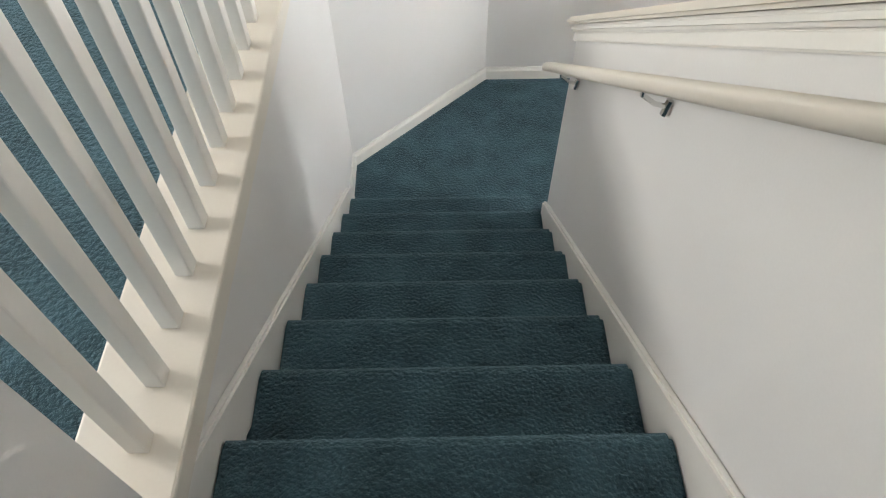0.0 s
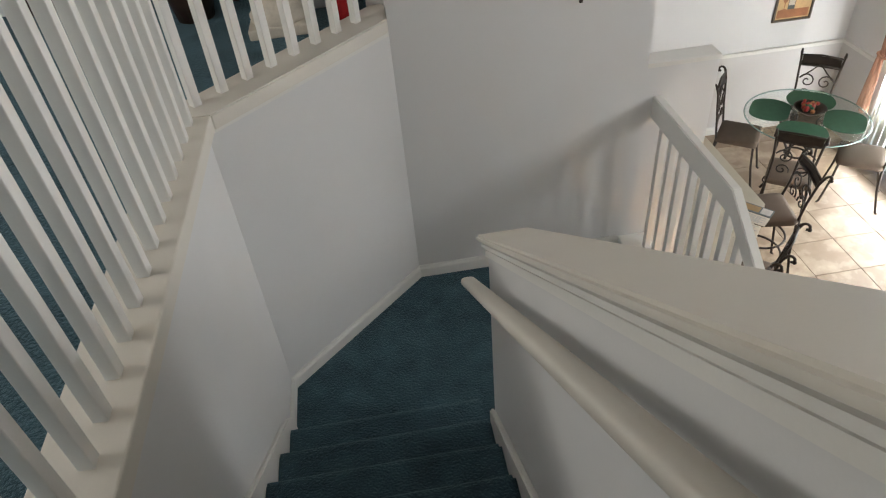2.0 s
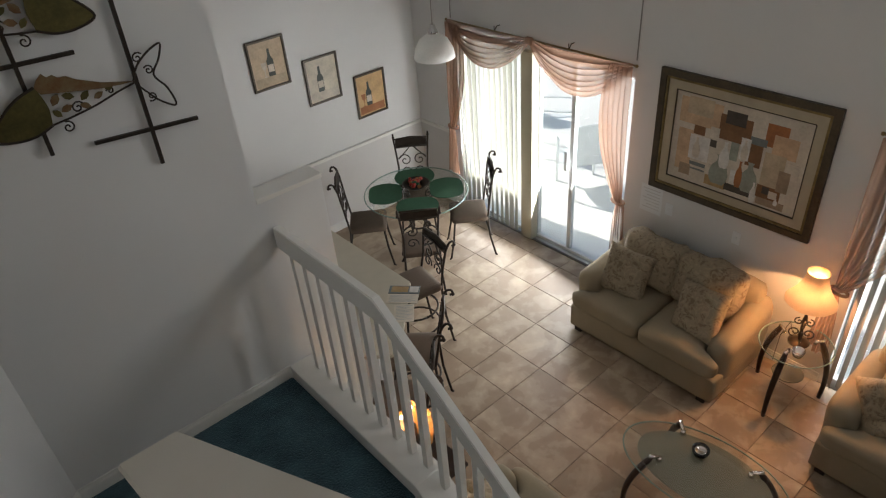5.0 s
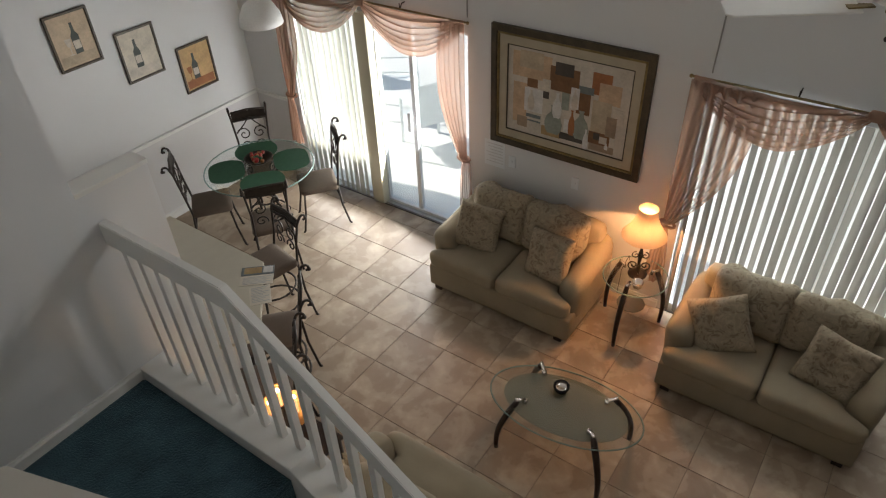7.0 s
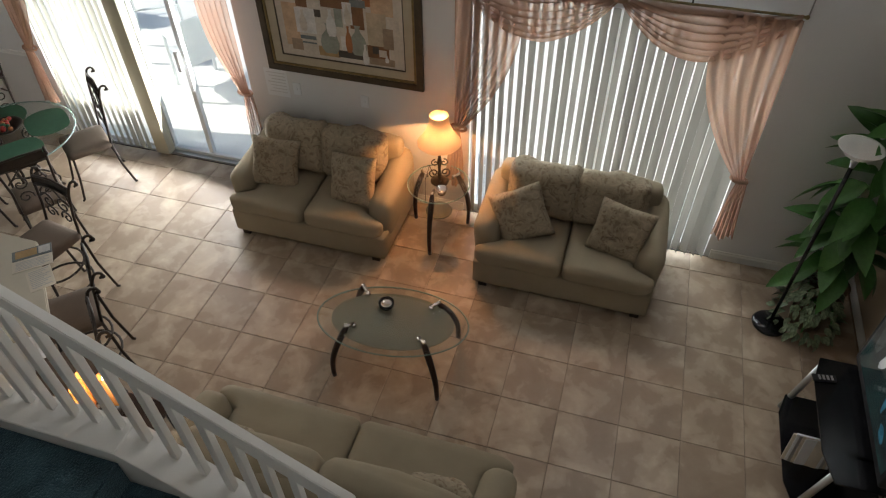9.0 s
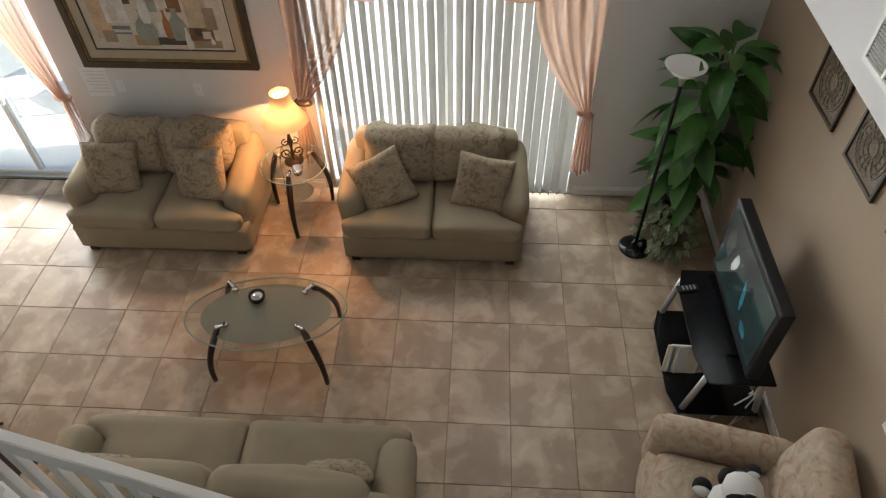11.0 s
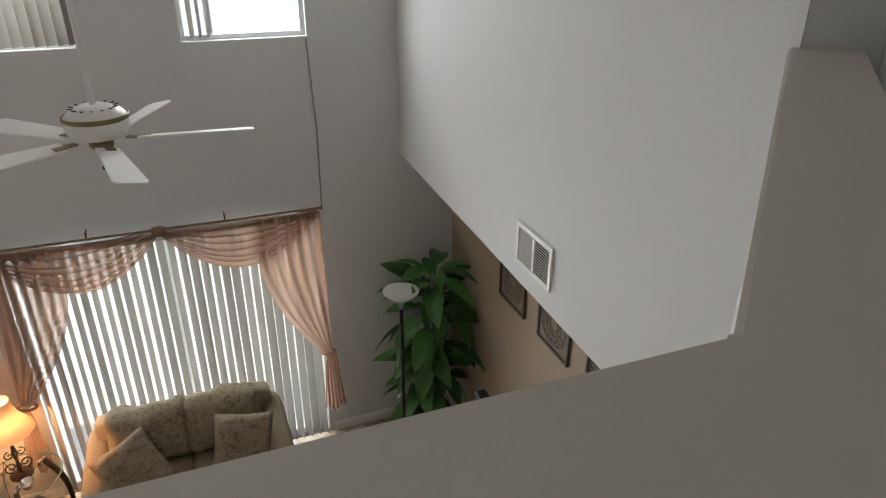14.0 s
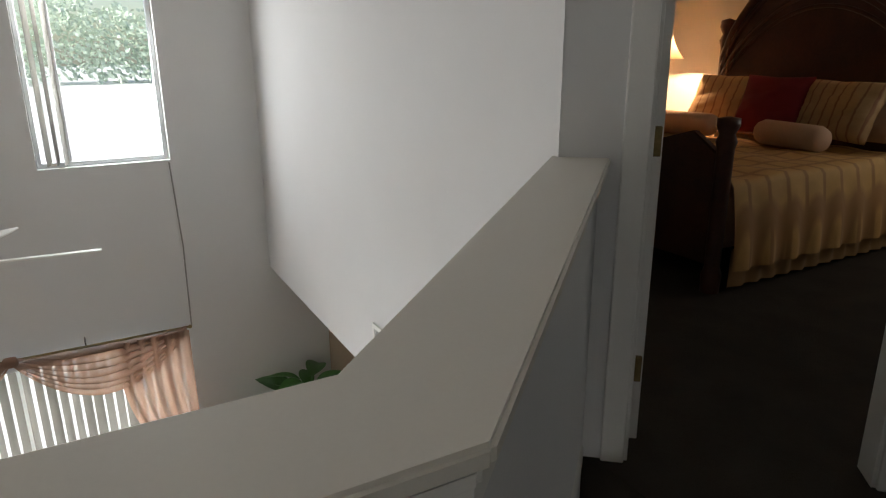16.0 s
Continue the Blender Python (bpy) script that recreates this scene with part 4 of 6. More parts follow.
for fx, fy in ((-0.27, 0.0), (0.12, 0.245), (0.18, -0.20)):
    o = Vector((fx, fy, 0)).normalized()
    lg = part("leg", curved_leg((o.x * 0.17, o.y * 0.17, 0.575), (fx, fy, 0), 0.05), WOODK, et, smooth=True)
    part("clamp", tube([(o.x * 0.13, o.y * 0.13, 0.551), (o.x * 0.13, o.y * 0.13, 0.575), (o.x * 0.19, o.y * 0.19, 0.58)], 0.013, 10), CHROME, lg, "chrome clamp", True)


def bell_shade(r0, r1, h, z, material, parent):
    """A bell-shaped shade with shallow panels."""
    def f(u, v):
        a = 2 * math.pi * u
        r = r0 + (r1 - r0) * (v ** 1.9) * (1 + 0.02 * math.cos(8 * a))
        return Vector((r * math.cos(a), r * math.sin(a), z + h * (1 - v)))
    bm = sheet(f, 48, 12)
    bmesh.ops.remove_doubles(bm, verts=bm.verts, dist=0.0005)
    return part("shade", bm, material, parent, "cream bell-shaped shade, lit", True)


tl = thing("table_lamp", pose(4.10, 1.26, 0.551), "bronze table lamp with a lit cream shade", "lamp")
bell_shade(0.072, 0.172, 0.25, 0.385, SHADE, tl)
part("foot", lathe([(0, 0), (0.075, 0), (0.075, 0.012), (0.03, 0.03), (0.0, 0.03)], 24), IRON, tl, smooth=True)
part("stem", lathe([(0.012, 0.03), (0.018, 0.08), (0.009, 0.12), (0.02, 0.2), (0.01, 0.26), (0.010, 0.40), (0, 0.40)], 14), IRON, tl, smooth=True)
for k in range(4):
    a = k * math.pi / 2 + 0.4
    pl = (Vector((math.cos(a), math.sin(a), 0)), Vector((0, 0, 1)))
    sc_ = tube(scroll(pl[0] * 0.045 + Vector((0, 0, 0.09)), 0.045, 1.3, -1.5, 1, pl), 0.006, 6)
    tube(scroll(pl[0] * 0.035 + Vector((0, 0, 0.19)), 0.035, 1.2, 1.6, -1, pl), 0.005, 6, sc_)
    part("scroll", sc_, IRON, tl, smooth=True)
part("bulb", ball((0, 0, 0.50), 0.022), BULB, tl, "lit bulb", True)
part("cord", tube([(0.05, 0.05, 0.004), (0.10, 0.10, 0.006), (0.17, 0.14, 0.01), (0.22, 0.20, -0.2), (0.26, 0.22, -0.5)], 0.003, 6), BLACKM, tl)

glassy = thing("glass_dish", pose(3.955, 1.20, 0.552), "small clear glass dish on the end table", "dish")
part("bowl", lathe([(0, 0.006), (0.03, 0.006), (0.045, 0.05), (0.048, 0.05), (0.034, 0.0), (0, 0)], 20), CHROME, glassy, smooth=True)

fl = thing("floor_lamp", pose(3.80, -1.445, 0), "black torchiere floor lamp with a white glass bowl", "lamp")
part("base", lathe([(0, 0), (0.125, 0), (0.128, 0.012), (0.115, 0.026), (0.03, 0.04), (0, 0.04)], 32), BLACK, fl, smooth=True)
part("pole", tube([(0, 0, 0.03), (0, 0, 1.56)], 0.013, 12), BLACK, fl, smooth=True)
part("collar", lathe([(0.014, 1.50), (0.02, 1.53), (0.03, 1.57), (0.0, 1.57)], 16), SILVER, fl, smooth=True)
part("bowl", lathe([(0.0, 1.575), (0.03, 1.578), (0.085, 1.60), (0.128, 1.645), (0.132, 1.648), (0.12, 1.645), (0.08, 1.61), (0.0, 1.592)], 36), OPAL, fl, "white glass bowl", True)

# tall broad-leaved plant and a low ivy
def leaf_mesh(name, length, width, droop, material):
    def f(u, v):
        x = (v - 0.5) * 2
        w = width * (math.sin(math.pi * min(1, u * 0.97 + 0.03)) ** 0.75) * (1 - 0.35 * u)
        return Vector((x * w / 2, u * length, -droop * u ** 2 * length + 0.18 * abs(x) * w))
    bm = sheet(f, 8, 4)
    me = bpy.data.meshes.new(name)
    bm.to_mesh(me)
    bm.free()
    me.materials.append(material)
    me.shade_smooth()
    return me


def plant(name, m, label, meshes, count, build, stems, pot, seed):
    t = thing(name, m, label, "plant")
    r = random.Random(seed)
    if pot:
        part("pot", lathe(pot, 24), mat("wicker_pot", (0.13, 0.085, 0.05), 0.8, var=0.3, scale=30, fine=120, bump=0.6), t, smooth=True)
    for pts in stems:
        part("stem", tube(pts, [0.012 - 0.007 * k / len(pts) for k in range(len(pts))], 6), LEAF, t)
    for k in range(count):
        o = new("leaf", meshes[k % len(meshes)])
        o.parent = t
        o.matrix_basis = build(k, r)
    return t


big_leaves = [leaf_mesh("leaf", 0.30, 0.165, 0.35, LEAF), leaf_mesh("leaf", 0.35, 0.19, 0.5, LEAF), leaf_mesh("leaf", 0.25, 0.15, 0.25, LEAF)]
def tall_leaf(k, r):
    """Leaves on short stalks round the canes, thinner towards the top."""
    s_ = k / 76
    z = 0.50 + 1.20 * s_ ** 0.95 + r.uniform(-0.05, 0.05)
    a = k * 2.4 + r.uniform(-0.5, 0.5)
    out = r.uniform(0.05, 0.17) * (1.0 if s_ < 0.85 else 0.6)
    lift = r.uniform(-38, 20) if s_ < 0.8 else r.uniform(0, 48)
    return pose(out * math.cos(a), out * math.sin(a), z, lift, r.uniform(-30, 30), math.degrees(a) - 90)


plant("potted_plant", pose(4.05, -1.775, 0), "tall broad-leaved green plant in the corner behind the floor lamp", big_leaves, 76, tall_leaf,
      [[(0.04 * math.cos(a), 0.04 * math.sin(a), 0.25), (0.05 * math.cos(a), 0.05 * math.sin(a), 0.9), (0.10 * math.cos(a + 0.5), 0.10 * math.sin(a + 0.5), 1.62)] for a in (0.2, 2.0, 3.9, 5.2)],
      [(0, 0), (0.12, 0), (0.15, 0.28), (0.16, 0.30), (0.14, 0.29), (0, 0.27)], 3)
ivy_leaves = [leaf_mesh("leaf", 0.07, 0.055, 0.6, IVY), leaf_mesh("leaf", 0.055, 0.045, 0.9, IVY)]
def ivy_leaf(k, r):
    a, q = r.uniform(0, 2 * math.pi), r.random() ** 0.6
    rad = 0.06 + 0.20 * q
    z = max(0.03, 0.40 - 0.34 * q ** 2 + r.uniform(-0.06, 0.06))
    return pose(rad * math.cos(a), rad * math.sin(a) * 0.8, z, r.uniform(-40, 30), r.uniform(-40, 40), math.degrees(a) - 90)


plant("ivy_plant", pose(3.90, -1.68, 0), "low variegated ivy in a wicker pot beside the tall plant", ivy_leaves, 230, ivy_leaf,
      [[(0, 0, 0.2), (0.12 * math.cos(a), 0.12 * math.sin(a), 0.34), (0.22 * math.cos(a), 0.2 * math.sin(a), 0.1)] for a in (0.5, 1.7, 2.9, 4.1, 5.3)],
      [(0, 0), (0.09, 0), (0.115, 0.2), (0.12, 0.22), (0.1, 0.21), (0, 0.2)], 5)

# television and its stand
ts = thing("tv_stand", pose(0, 0, 0), "black glass television stand with silver legs", "tv stand")
def shelf(z, x0, x1, yf, yb, name):
    part(name, prism([(x0, yb), (x0, yf - 0.05), ((x0 + x1) / 2 - 0.25, yf), ((x0 + x1) / 2 + 0.25, yf), (x1, yf - 0.05), (x1, yb)], z, z + 0.014, bev=0.003), BLACK, ts)


shelf(0.50, 2.24, 3.12, -1.515, -1.95, "top_shelf")
shelf(0.12, 2.26, 3.07, -1.43, -1.97, "lower_shelf")
for x, s in ((2.30, -1), (3.06, 1)):
    part("leg", tube([(x, -1.57, 0.499), (x, -1.49, 0.0)], 0.02, 12), SILVER, ts, "silver tube leg", True)
    part("leg", tube([(x, -1.90, 0.499), (x, -1.98, 0.0)], 0.02, 12), SILVER, ts, "silver tube leg", True)
tv = thing("television", pose(2.69, -1.77, 0.515), "flat black television showing an underwater picture", "television")
part("casing", box(-0.45, 0.45, -0.06, 0.02, 0.055, 0.645, 0.012), BLACKM, tv)
def lit_screen(name, dark, bright, strength, scale):
    """A lit display: blurred light and dark areas behind glossy glass."""
    m = bpy.data.materials.new(name)
    m.use_nodes = True
    n, l = m.node_tree.nodes, m.node_tree.links
    b = n["Principled BSDF"]
    b.inputs["Base Color"].default_value, b.inputs["Roughness"].default_value = (0.012, 0.014, 0.015, 1), 0.08
    b.inputs["Emission Strength"].default_value = strength
    tc, nz, ramp = n.new("ShaderNodeTexCoord"), n.new("ShaderNodeTexNoise"), n.new("ShaderNodeValToRGB")
    nz.inputs["Scale"].default_value, nz.inputs["Detail"].default_value, nz.inputs["Distortion"].default_value = scale, 3, 0.8
    ramp.color_ramp.elements[0].position, ramp.color_ramp.elements[0].color = 0.35, (*dark, 1)
    ramp.color_ramp.elements[1].position, ramp.color_ramp.elements[1].color = 0.75, (*bright, 1)
    l.new(tc.outputs["Object"], nz.inputs["Vector"])
    l.new(nz.outputs[0], ramp.inputs[0])
    l.new(ramp.outputs[0], b.inputs["Emission Color"])
    return m


part("screen", box(-0.41, 0.41, 0.0205, 0.024, 0.115, 0.605, 0.001), lit_screen("sea_picture", (0.04, 0.06, 0.06), (0.07, 0.22, 0.20), 0.13, 3.0), tv, "lit screen with a teal sea picture")
def blot(cx, cz, rx, rz, turn, n=22):
    """An uneven flat patch of the picture."""
    o = []
    for q in range(n):
        a = 2 * math.pi * q / n
        k = 1 + 0.35 * noise.noise(Vector((math.cos(a) * 1.7, math.sin(a) * 1.7, cx * 9)))
        x, z = rx * k * math.cos(a), rz * k * math.sin(a)
        o.append((cx + x * math.cos(turn) - z * math.sin(turn), cz + x * math.sin(turn) + z * math.cos(turn)))
    return o


part("picture_patch", prism(blot(0.16, 0.37, 0.035, 0.075, 0.3), 0.0243, 0.0247, axis="y"), lit_screen("picture_foam", (0.45, 0.5, 0.5), (0.9, 0.9, 0.86), 0.42, 14), tv)
part("picture_patch", prism(blot(-0.06, 0.33, 0.022, 0.10, -0.25), 0.0243, 0.0247, axis="y"), lit_screen("picture_blue", (0.03, 0.16, 0.24), (0.12, 0.42, 0.55), 0.35, 12), tv)
part("picture_patch", prism(blot(-0.20, 0.20, 0.06, 0.03, 0.4), 0.0243, 0.0247, axis="y"), bpy.data.materials["picture_blue"], tv)
part("picture_patch", prism(blot(0.30, 0.42, 0.05, 0.10, 0.1), 0.0243, 0.0247, axis="y"), lit_screen("picture_grey", (0.05, 0.06, 0.06), (0.16, 0.18, 0.18), 0.3, 9), tv)
part("neck", box(-0.09, 0.09, -0.05, 0.0, 0.01, 0.10, 0.01), BLACK, tv)
part("foot", prism([(-0.27, -0.12), (0.27, -0.12), (0.25, 0.12), (-0.25, 0.12)], 0.0, 0.016, bev=0.005), BLACK, tv)
rem = thing("remote_control", pose(2.95, -1.57, 0.515, 0, 0, 10), "black remote control on the television stand", "remote")
part("body", box(-0.025, 0.025, -0.07, 0.07, 0, 0.016, 0.004), BLACKM, rem)
for k in range(4):
    part("button", box(-0.017, 0.017, -0.05 + k * 0.025, -0.036 + k * 0.025, 0.0155, 0.019, 0.002), SILVER, rem)
for k in range(5):
    b = tagged(part("magazine", box(-0.10, 0.10, -0.006, 0.006, 0, 0.24 + 0.01 * (k % 2), 0.002), (PAPER, WHITEP, SILVER)[k % 3]), "thin magazine standing on the lower shelf", "magazine", "shelf magazines")
    b.matrix_world = pose(2.56, -1.52 - 0.018 * k, 0.136, 8, 0, 90 - 4 + 2 * k) @ Matrix.Translation((0, 0, 0))
for k, (x1, y1) in enumerate(((2.25, -1.72), (2.36, -1.68), (2.30, -1.62))):
    tagged(part("power_cable", tube([(2.5 - 0.1 * k, -1.94, 0.45), (2.35, -1.95 + 0.02 * k, 0.2), (x1, y1 - 0.1, 0.012), (x1 + 0.08, y1 - 0.22, 0.008), (2.45, -2.06, 0.25)], 0.005, 6), (WHITEP, BLACKM, WHITEP)[k]), "loose power cable behind the television stand", "cable", "television cables")

# armchair with a plush toy
ac = thing("armchair", pose(1.50, -1.52, 0, 0, 0, 168), "beige floral upholstered armchair beside the television stand", "armchair")
part("base", cushion((0, -0.02, 0.2), (0.74, 0.78, 0.36), 0.04, 0.01, 6), BEIGEF, ac, smooth=True)
part("seat_cushion", cushion((0, -0.06, 0.43), (0.52, 0.64, 0.14), 0.05, 0.02, 8), BEIGEF, ac, smooth=True)
for s in (-1, 1):
    part("arm", cushion((s * 0.36, -0.04, 0.40), (0.17, 0.76, 0.44), 0.075, 0.01, 8), BEIGEF, ac, smooth=True)
bk = part("backrest", cushion((0, 0, 0), (0.78, 0.22, 0.58), 0.10, 0.03, 8), BEIGEF, ac, smooth=True)
bk.matrix_basis = pose(0, 0.34, 0.62, -10, 0, 0)
toy = ball((0, 0, 0.13), 0.12, None, 1.1)
ball((0, -0.03, 0.31), 0.095, toy, 0.95)
for s in (-1, 1):
    ball((s * 0.075, -0.02, 0.385), 0.033, toy)
    ball((s * 0.12, -0.05, 0.17), 0.05, toy, 1.4)
    ball((s * 0.08, -0.13, 0.05), 0.05, toy)
pm = mat("plush_black_white", (0.7, 0.69, 0.66), 0.95, var=0.05, fine=200, bump=0.6)
pn, pl_ = pm.node_tree.nodes, pm.node_tree.links
ptc, psep, pmr = pn.new("ShaderNodeTexCoord"), pn.new("ShaderNodeSeparateXYZ"), pn.new("ShaderNodeValToRGB")
pl_.new(ptc.outputs["Object"], psep.inputs[0])
pad = pn.new("ShaderNodeMath")
pad.operation = "ABSOLUTE"
pl_.new(psep.outputs[0], pad.inputs[0])
pmr.color_ramp.interpolation = "CONSTANT"
pmr.color_ramp.elements[0].color, pmr.color_ramp.elements[1].color = (0.7, 0.69, 0.66, 1), (0.015, 0.015, 0.016, 1)
pmr.color_ramp.elements[1].position = 0.055
pl_.new(pad.outputs[0], pmr.inputs[0])
pl_.new(pmr.outputs[0], pn["Principled BSDF"].inputs["Base Color"])
tagged(part_at("plush_toy", toy, pm, pose(1.47, -1.46, 0.505, -8, 0, 160)), "black and white plush toy sitting on the armchair", "toy")

# wall things on the tan and white walls
for x0, x1 in ((3.098, 3.476), (2.540, 2.915), (1.982, 2.344)):
    t = thing("wall_plaque", pose((x0 + x1) / 2, YT, 1.870), "square dark plaque with a round lace-like relief", "wall art", "wall plaques")
    part("panel", box(-0.17, 0.17, 0.002, 0.012, -0.17, 0.17, 0.002), LACE, t)
    fr_ = rect_ring(-0.188, 0.188, -0.188, 0.188, 0.023, 0.001, 0.022)
    part("plaque_frame", fr_, DARKF, t)
    for r in (0.045, 0.085, 0.125, 0.15):
        part("ring", tube([(r * math.cos(2 * math.pi * k / 28), 0.013, r * math.sin(2 * math.pi * k / 28)) for k in range(29)], 0.004, 6), LACE, t, smooth=True)
    for k in range(16):
        a = 2 * math.pi * k / 16
        part("petal", tube([(0.05 * math.cos(a), 0.013, 0.05 * math.sin(a)), (0.105 * math.cos(a + 0.12), 0.015, 0.105 * math.sin(a + 0.12)), (0.148 * math.cos(a), 0.013, 0.148 * math.sin(a))], 0.0035, 5), LACE, t)

vt = thing("wall_vent", pose(2.275, YW, 2.628), "white return air grille with a shade-dark sheet behind its louvres", "vent")
# near-black sheet painted as the shade inside the duct, seen between slats
part("backing", box(-0.15, 0.15, 0.001, 0.004, -0.092, 0.092), mat("vent_gap_shade", (0.03, 0.03, 0.032), 0.8, var=0.2), vt)
fr_ = rect_ring(-0.175, 0.175, -0.112, 0.112, 0.024, 0.001, 0.014, 0.002)
part("centre_bar", box(-0.008, 0.008, 0.001, 0.013, -0.088, 0.088, 0.002), TRIM, vt)
part("vent_frame", fr_, TRIM, vt)
for k in range(13):
    for a, b, ang in ((-0.146, -0.01, 24), (0.01, 0.146, -8)):
        s = part("slat", box(a, b, -0.006, 0.006, -0.0008, 0.0008), TRIM, vt)
        s.matrix_basis = pose(0, 0.009, -0.084 + k * 0.014, ang, 0, 0)

th = thing("thermostat", pose(1.638, YT, 1.16), "small white wall thermostat", "thermostat")
part("body", box(-0.045, 0.045, 0.001, 0.025, -0.06, 0.06, 0.006), WHITEP, th)
part("display", box(-0.012, 0.012, 0.0255, 0.027, -0.01, 0.03, 0.001), BLACKM, th)

# large picture on the window wall
def picture(name, m, w, h, label, border, canvas):
    """Local x along the wall, z up, y out of the wall."""
    t = thing(name, m, label, "picture", "framed pictures" if w < 1 else "")
    def ring(a, b, y0, y1, material, nm):
        part(nm, rect_ring(-w / 2 + a, w / 2 - a, -h / 2 + a, h / 2 - a, b - a, y0, y1), material, t)
    k = 0
    for b, y1, material, nm in border:
        ring(k, b, 0.001, y1, material, nm)
        k = b
    cw, ch = w - 2 * k, h - 2 * k
    part("print", box(-cw / 2, cw / 2, 0.002, 0.008, -ch / 2, ch / 2), canvas, t)
    return t


def pig(name, c):
    return mat(name, c, 0.7, var=0.25, scale=9, fine=60, bump=0.05)


PAL = [pig("pigment_umber", (0.20, 0.10, 0.045)), pig("pigment_ochre", (0.38, 0.25, 0.12)), pig("pigment_rust", (0.33, 0.13, 0.05)), pig("pigment_black", (0.075, 0.062, 0.05)), pig("pigment_slate", (0.16, 0.18, 0.18)),
       pig("pigment_cream", (0.56, 0.50, 0.42)), pig("pigment_white", (0.62, 0.60, 0.57)), pig("pigment_sand", (0.45, 0.36, 0.25))]
PAL += [PAL[7], PAL[5], PAL[7], PAL[1], PAL[5], pig("pigment_taupe", (0.30, 0.22, 0.15))]
CANVAS = mat("painted_canvas", (0.50, 0.44, 0.36), 0.7, var=0.14, scale=5, fine=60, bump=0.1, tint=(0.58, 0.52, 0.44))
lp = picture("large_picture", pose(XF, 2.146, 1.693, 0, 0, 90), 1.345, 1.035, "large framed abstract painting in brown, cream and black blocks", ((0.055, 0.035, DARKF, "picture_frame"), (0.075, 0.028, BRASS, "gold_fillet"), (0.145, 0.02, LINEN, "linen_mat"), (0.152, 0.022, DARKF, "inner_fillet")), CANVAS)
# still life of jars on overlapping blocks: across from one side, down from the top, pigment
UMBER, OCHRE, RUSTP, BLK, SLATE, CRM, WHT, SAND = PAL[:8]
TAUPE = PAL[13]
PEACH, SAGE = pig("pigment_peach", (0.52, 0.36, 0.23)), pig("pigment_sage", (0.27, 0.29, 0.24))
still_life = ((0.04, 0.37, 0.05, 0.33, PEACH), (0.10, 0.30, 0.03, 0.22, SAND), (0.05, 0.17, 0.40, 0.88, PEACH), (0.36, 0.60, 0.13, 0.40, UMBER), (0.40, 0.55, 0.08, 0.22, BLK),
              (0.60, 0.70, 0.07, 0.30, CRM), (0.70, 0.85, 0.10, 0.34, RUSTP), (0.76, 0.93, 0.20, 0.42, PEACH), (0.59, 0.70, 0.36, 0.60, UMBER), (0.60, 0.72, 0.28, 0.36, SLATE),
              (0.72, 0.87, 0.40, 0.76, SAND), (0.15, 0.31, 0.44, 0.72, WHT), (0.17, 0.26, 0.33, 0.43, UMBER), (0.30, 0.37, 0.30, 0.42, CRM), (0.17, 0.31, 0.75, 0.84, SLATE),
              (0.17, 0.31, 0.79, 0.82, CRM), (0.09, 0.18, 0.80, 0.93, TAUPE), (0.31, 0.48, 0.85, 0.96, OCHRE), (0.47, 0.70, 0.87, 0.95, BLK), (0.71, 0.88, 0.76, 0.90, UMBER),
              (0.75, 0.80, 0.77, 0.85, BLK), (0.80, 0.86, 0.80, 0.88, CRM), (0.72, 0.92, 0.90, 0.98, TAUPE), (0.31, 0.36, 0.44, 0.52, BLK), (0.47, 0.53, 0.40, 0.60, SAGE),
              (0.50, 0.54, 0.70, 0.86, WHT), (0.88, 0.97, 0.45, 0.62, CRM), (0.84, 0.92, 0.55, 0.78, TAUPE), (0.54, 0.61, 0.32, 0.56, WHT), (0.30, 0.35, 0.72, 0.84, CRM))
for i, (u0, u1, v0, v1, pg) in enumerate(still_life):
    part("paint_patch", box(0.52 - 1.04 * u1, 0.52 - 1.04 * u0, 0.008, 0.0084 + i * 0.00006, 0.365 - 0.73 * v1, 0.365 - 0.73 * v0), pg, lp)
for i, (u, v, h, w, pg) in enumerate(((0.41, 0.75, 0.34, 0.15, SAGE), (0.435, 0.57, 0.30, 0.08, WHT), (0.64, 0.73, 0.34, 0.13, SAGE), (0.565, 0.73, 0.30, 0.055, RUSTP), (0.69, 0.88, 0.24, 0.045, WHT), (0.575, 0.45, 0.22, 0.05, CRM), (0.21, 0.58, 0.24, 0.06, CRM), (0.86, 0.90, 0.08, 0.03, WHT))):
    o = [(-0.30, -0.5), (-0.46, -0.35), (-0.5, -0.12), (-0.40, 0.10), (-0.16, 0.28), (-0.13, 0.42), (-0.20, 0.5), (0.20, 0.5), (0.13, 0.42), (0.16, 0.28), (0.40, 0.10), (0.5, -0.12), (0.46, -0.35), (0.30, -0.5)]
    part("painted_jar", prism([(0.52 - 1.04 * (u + a * w), 0.365 - 0.73 * (v - b * h)) for a, b in o], 0.008, 0.0104 + i * 0.00006, axis="y"), pg, lp)
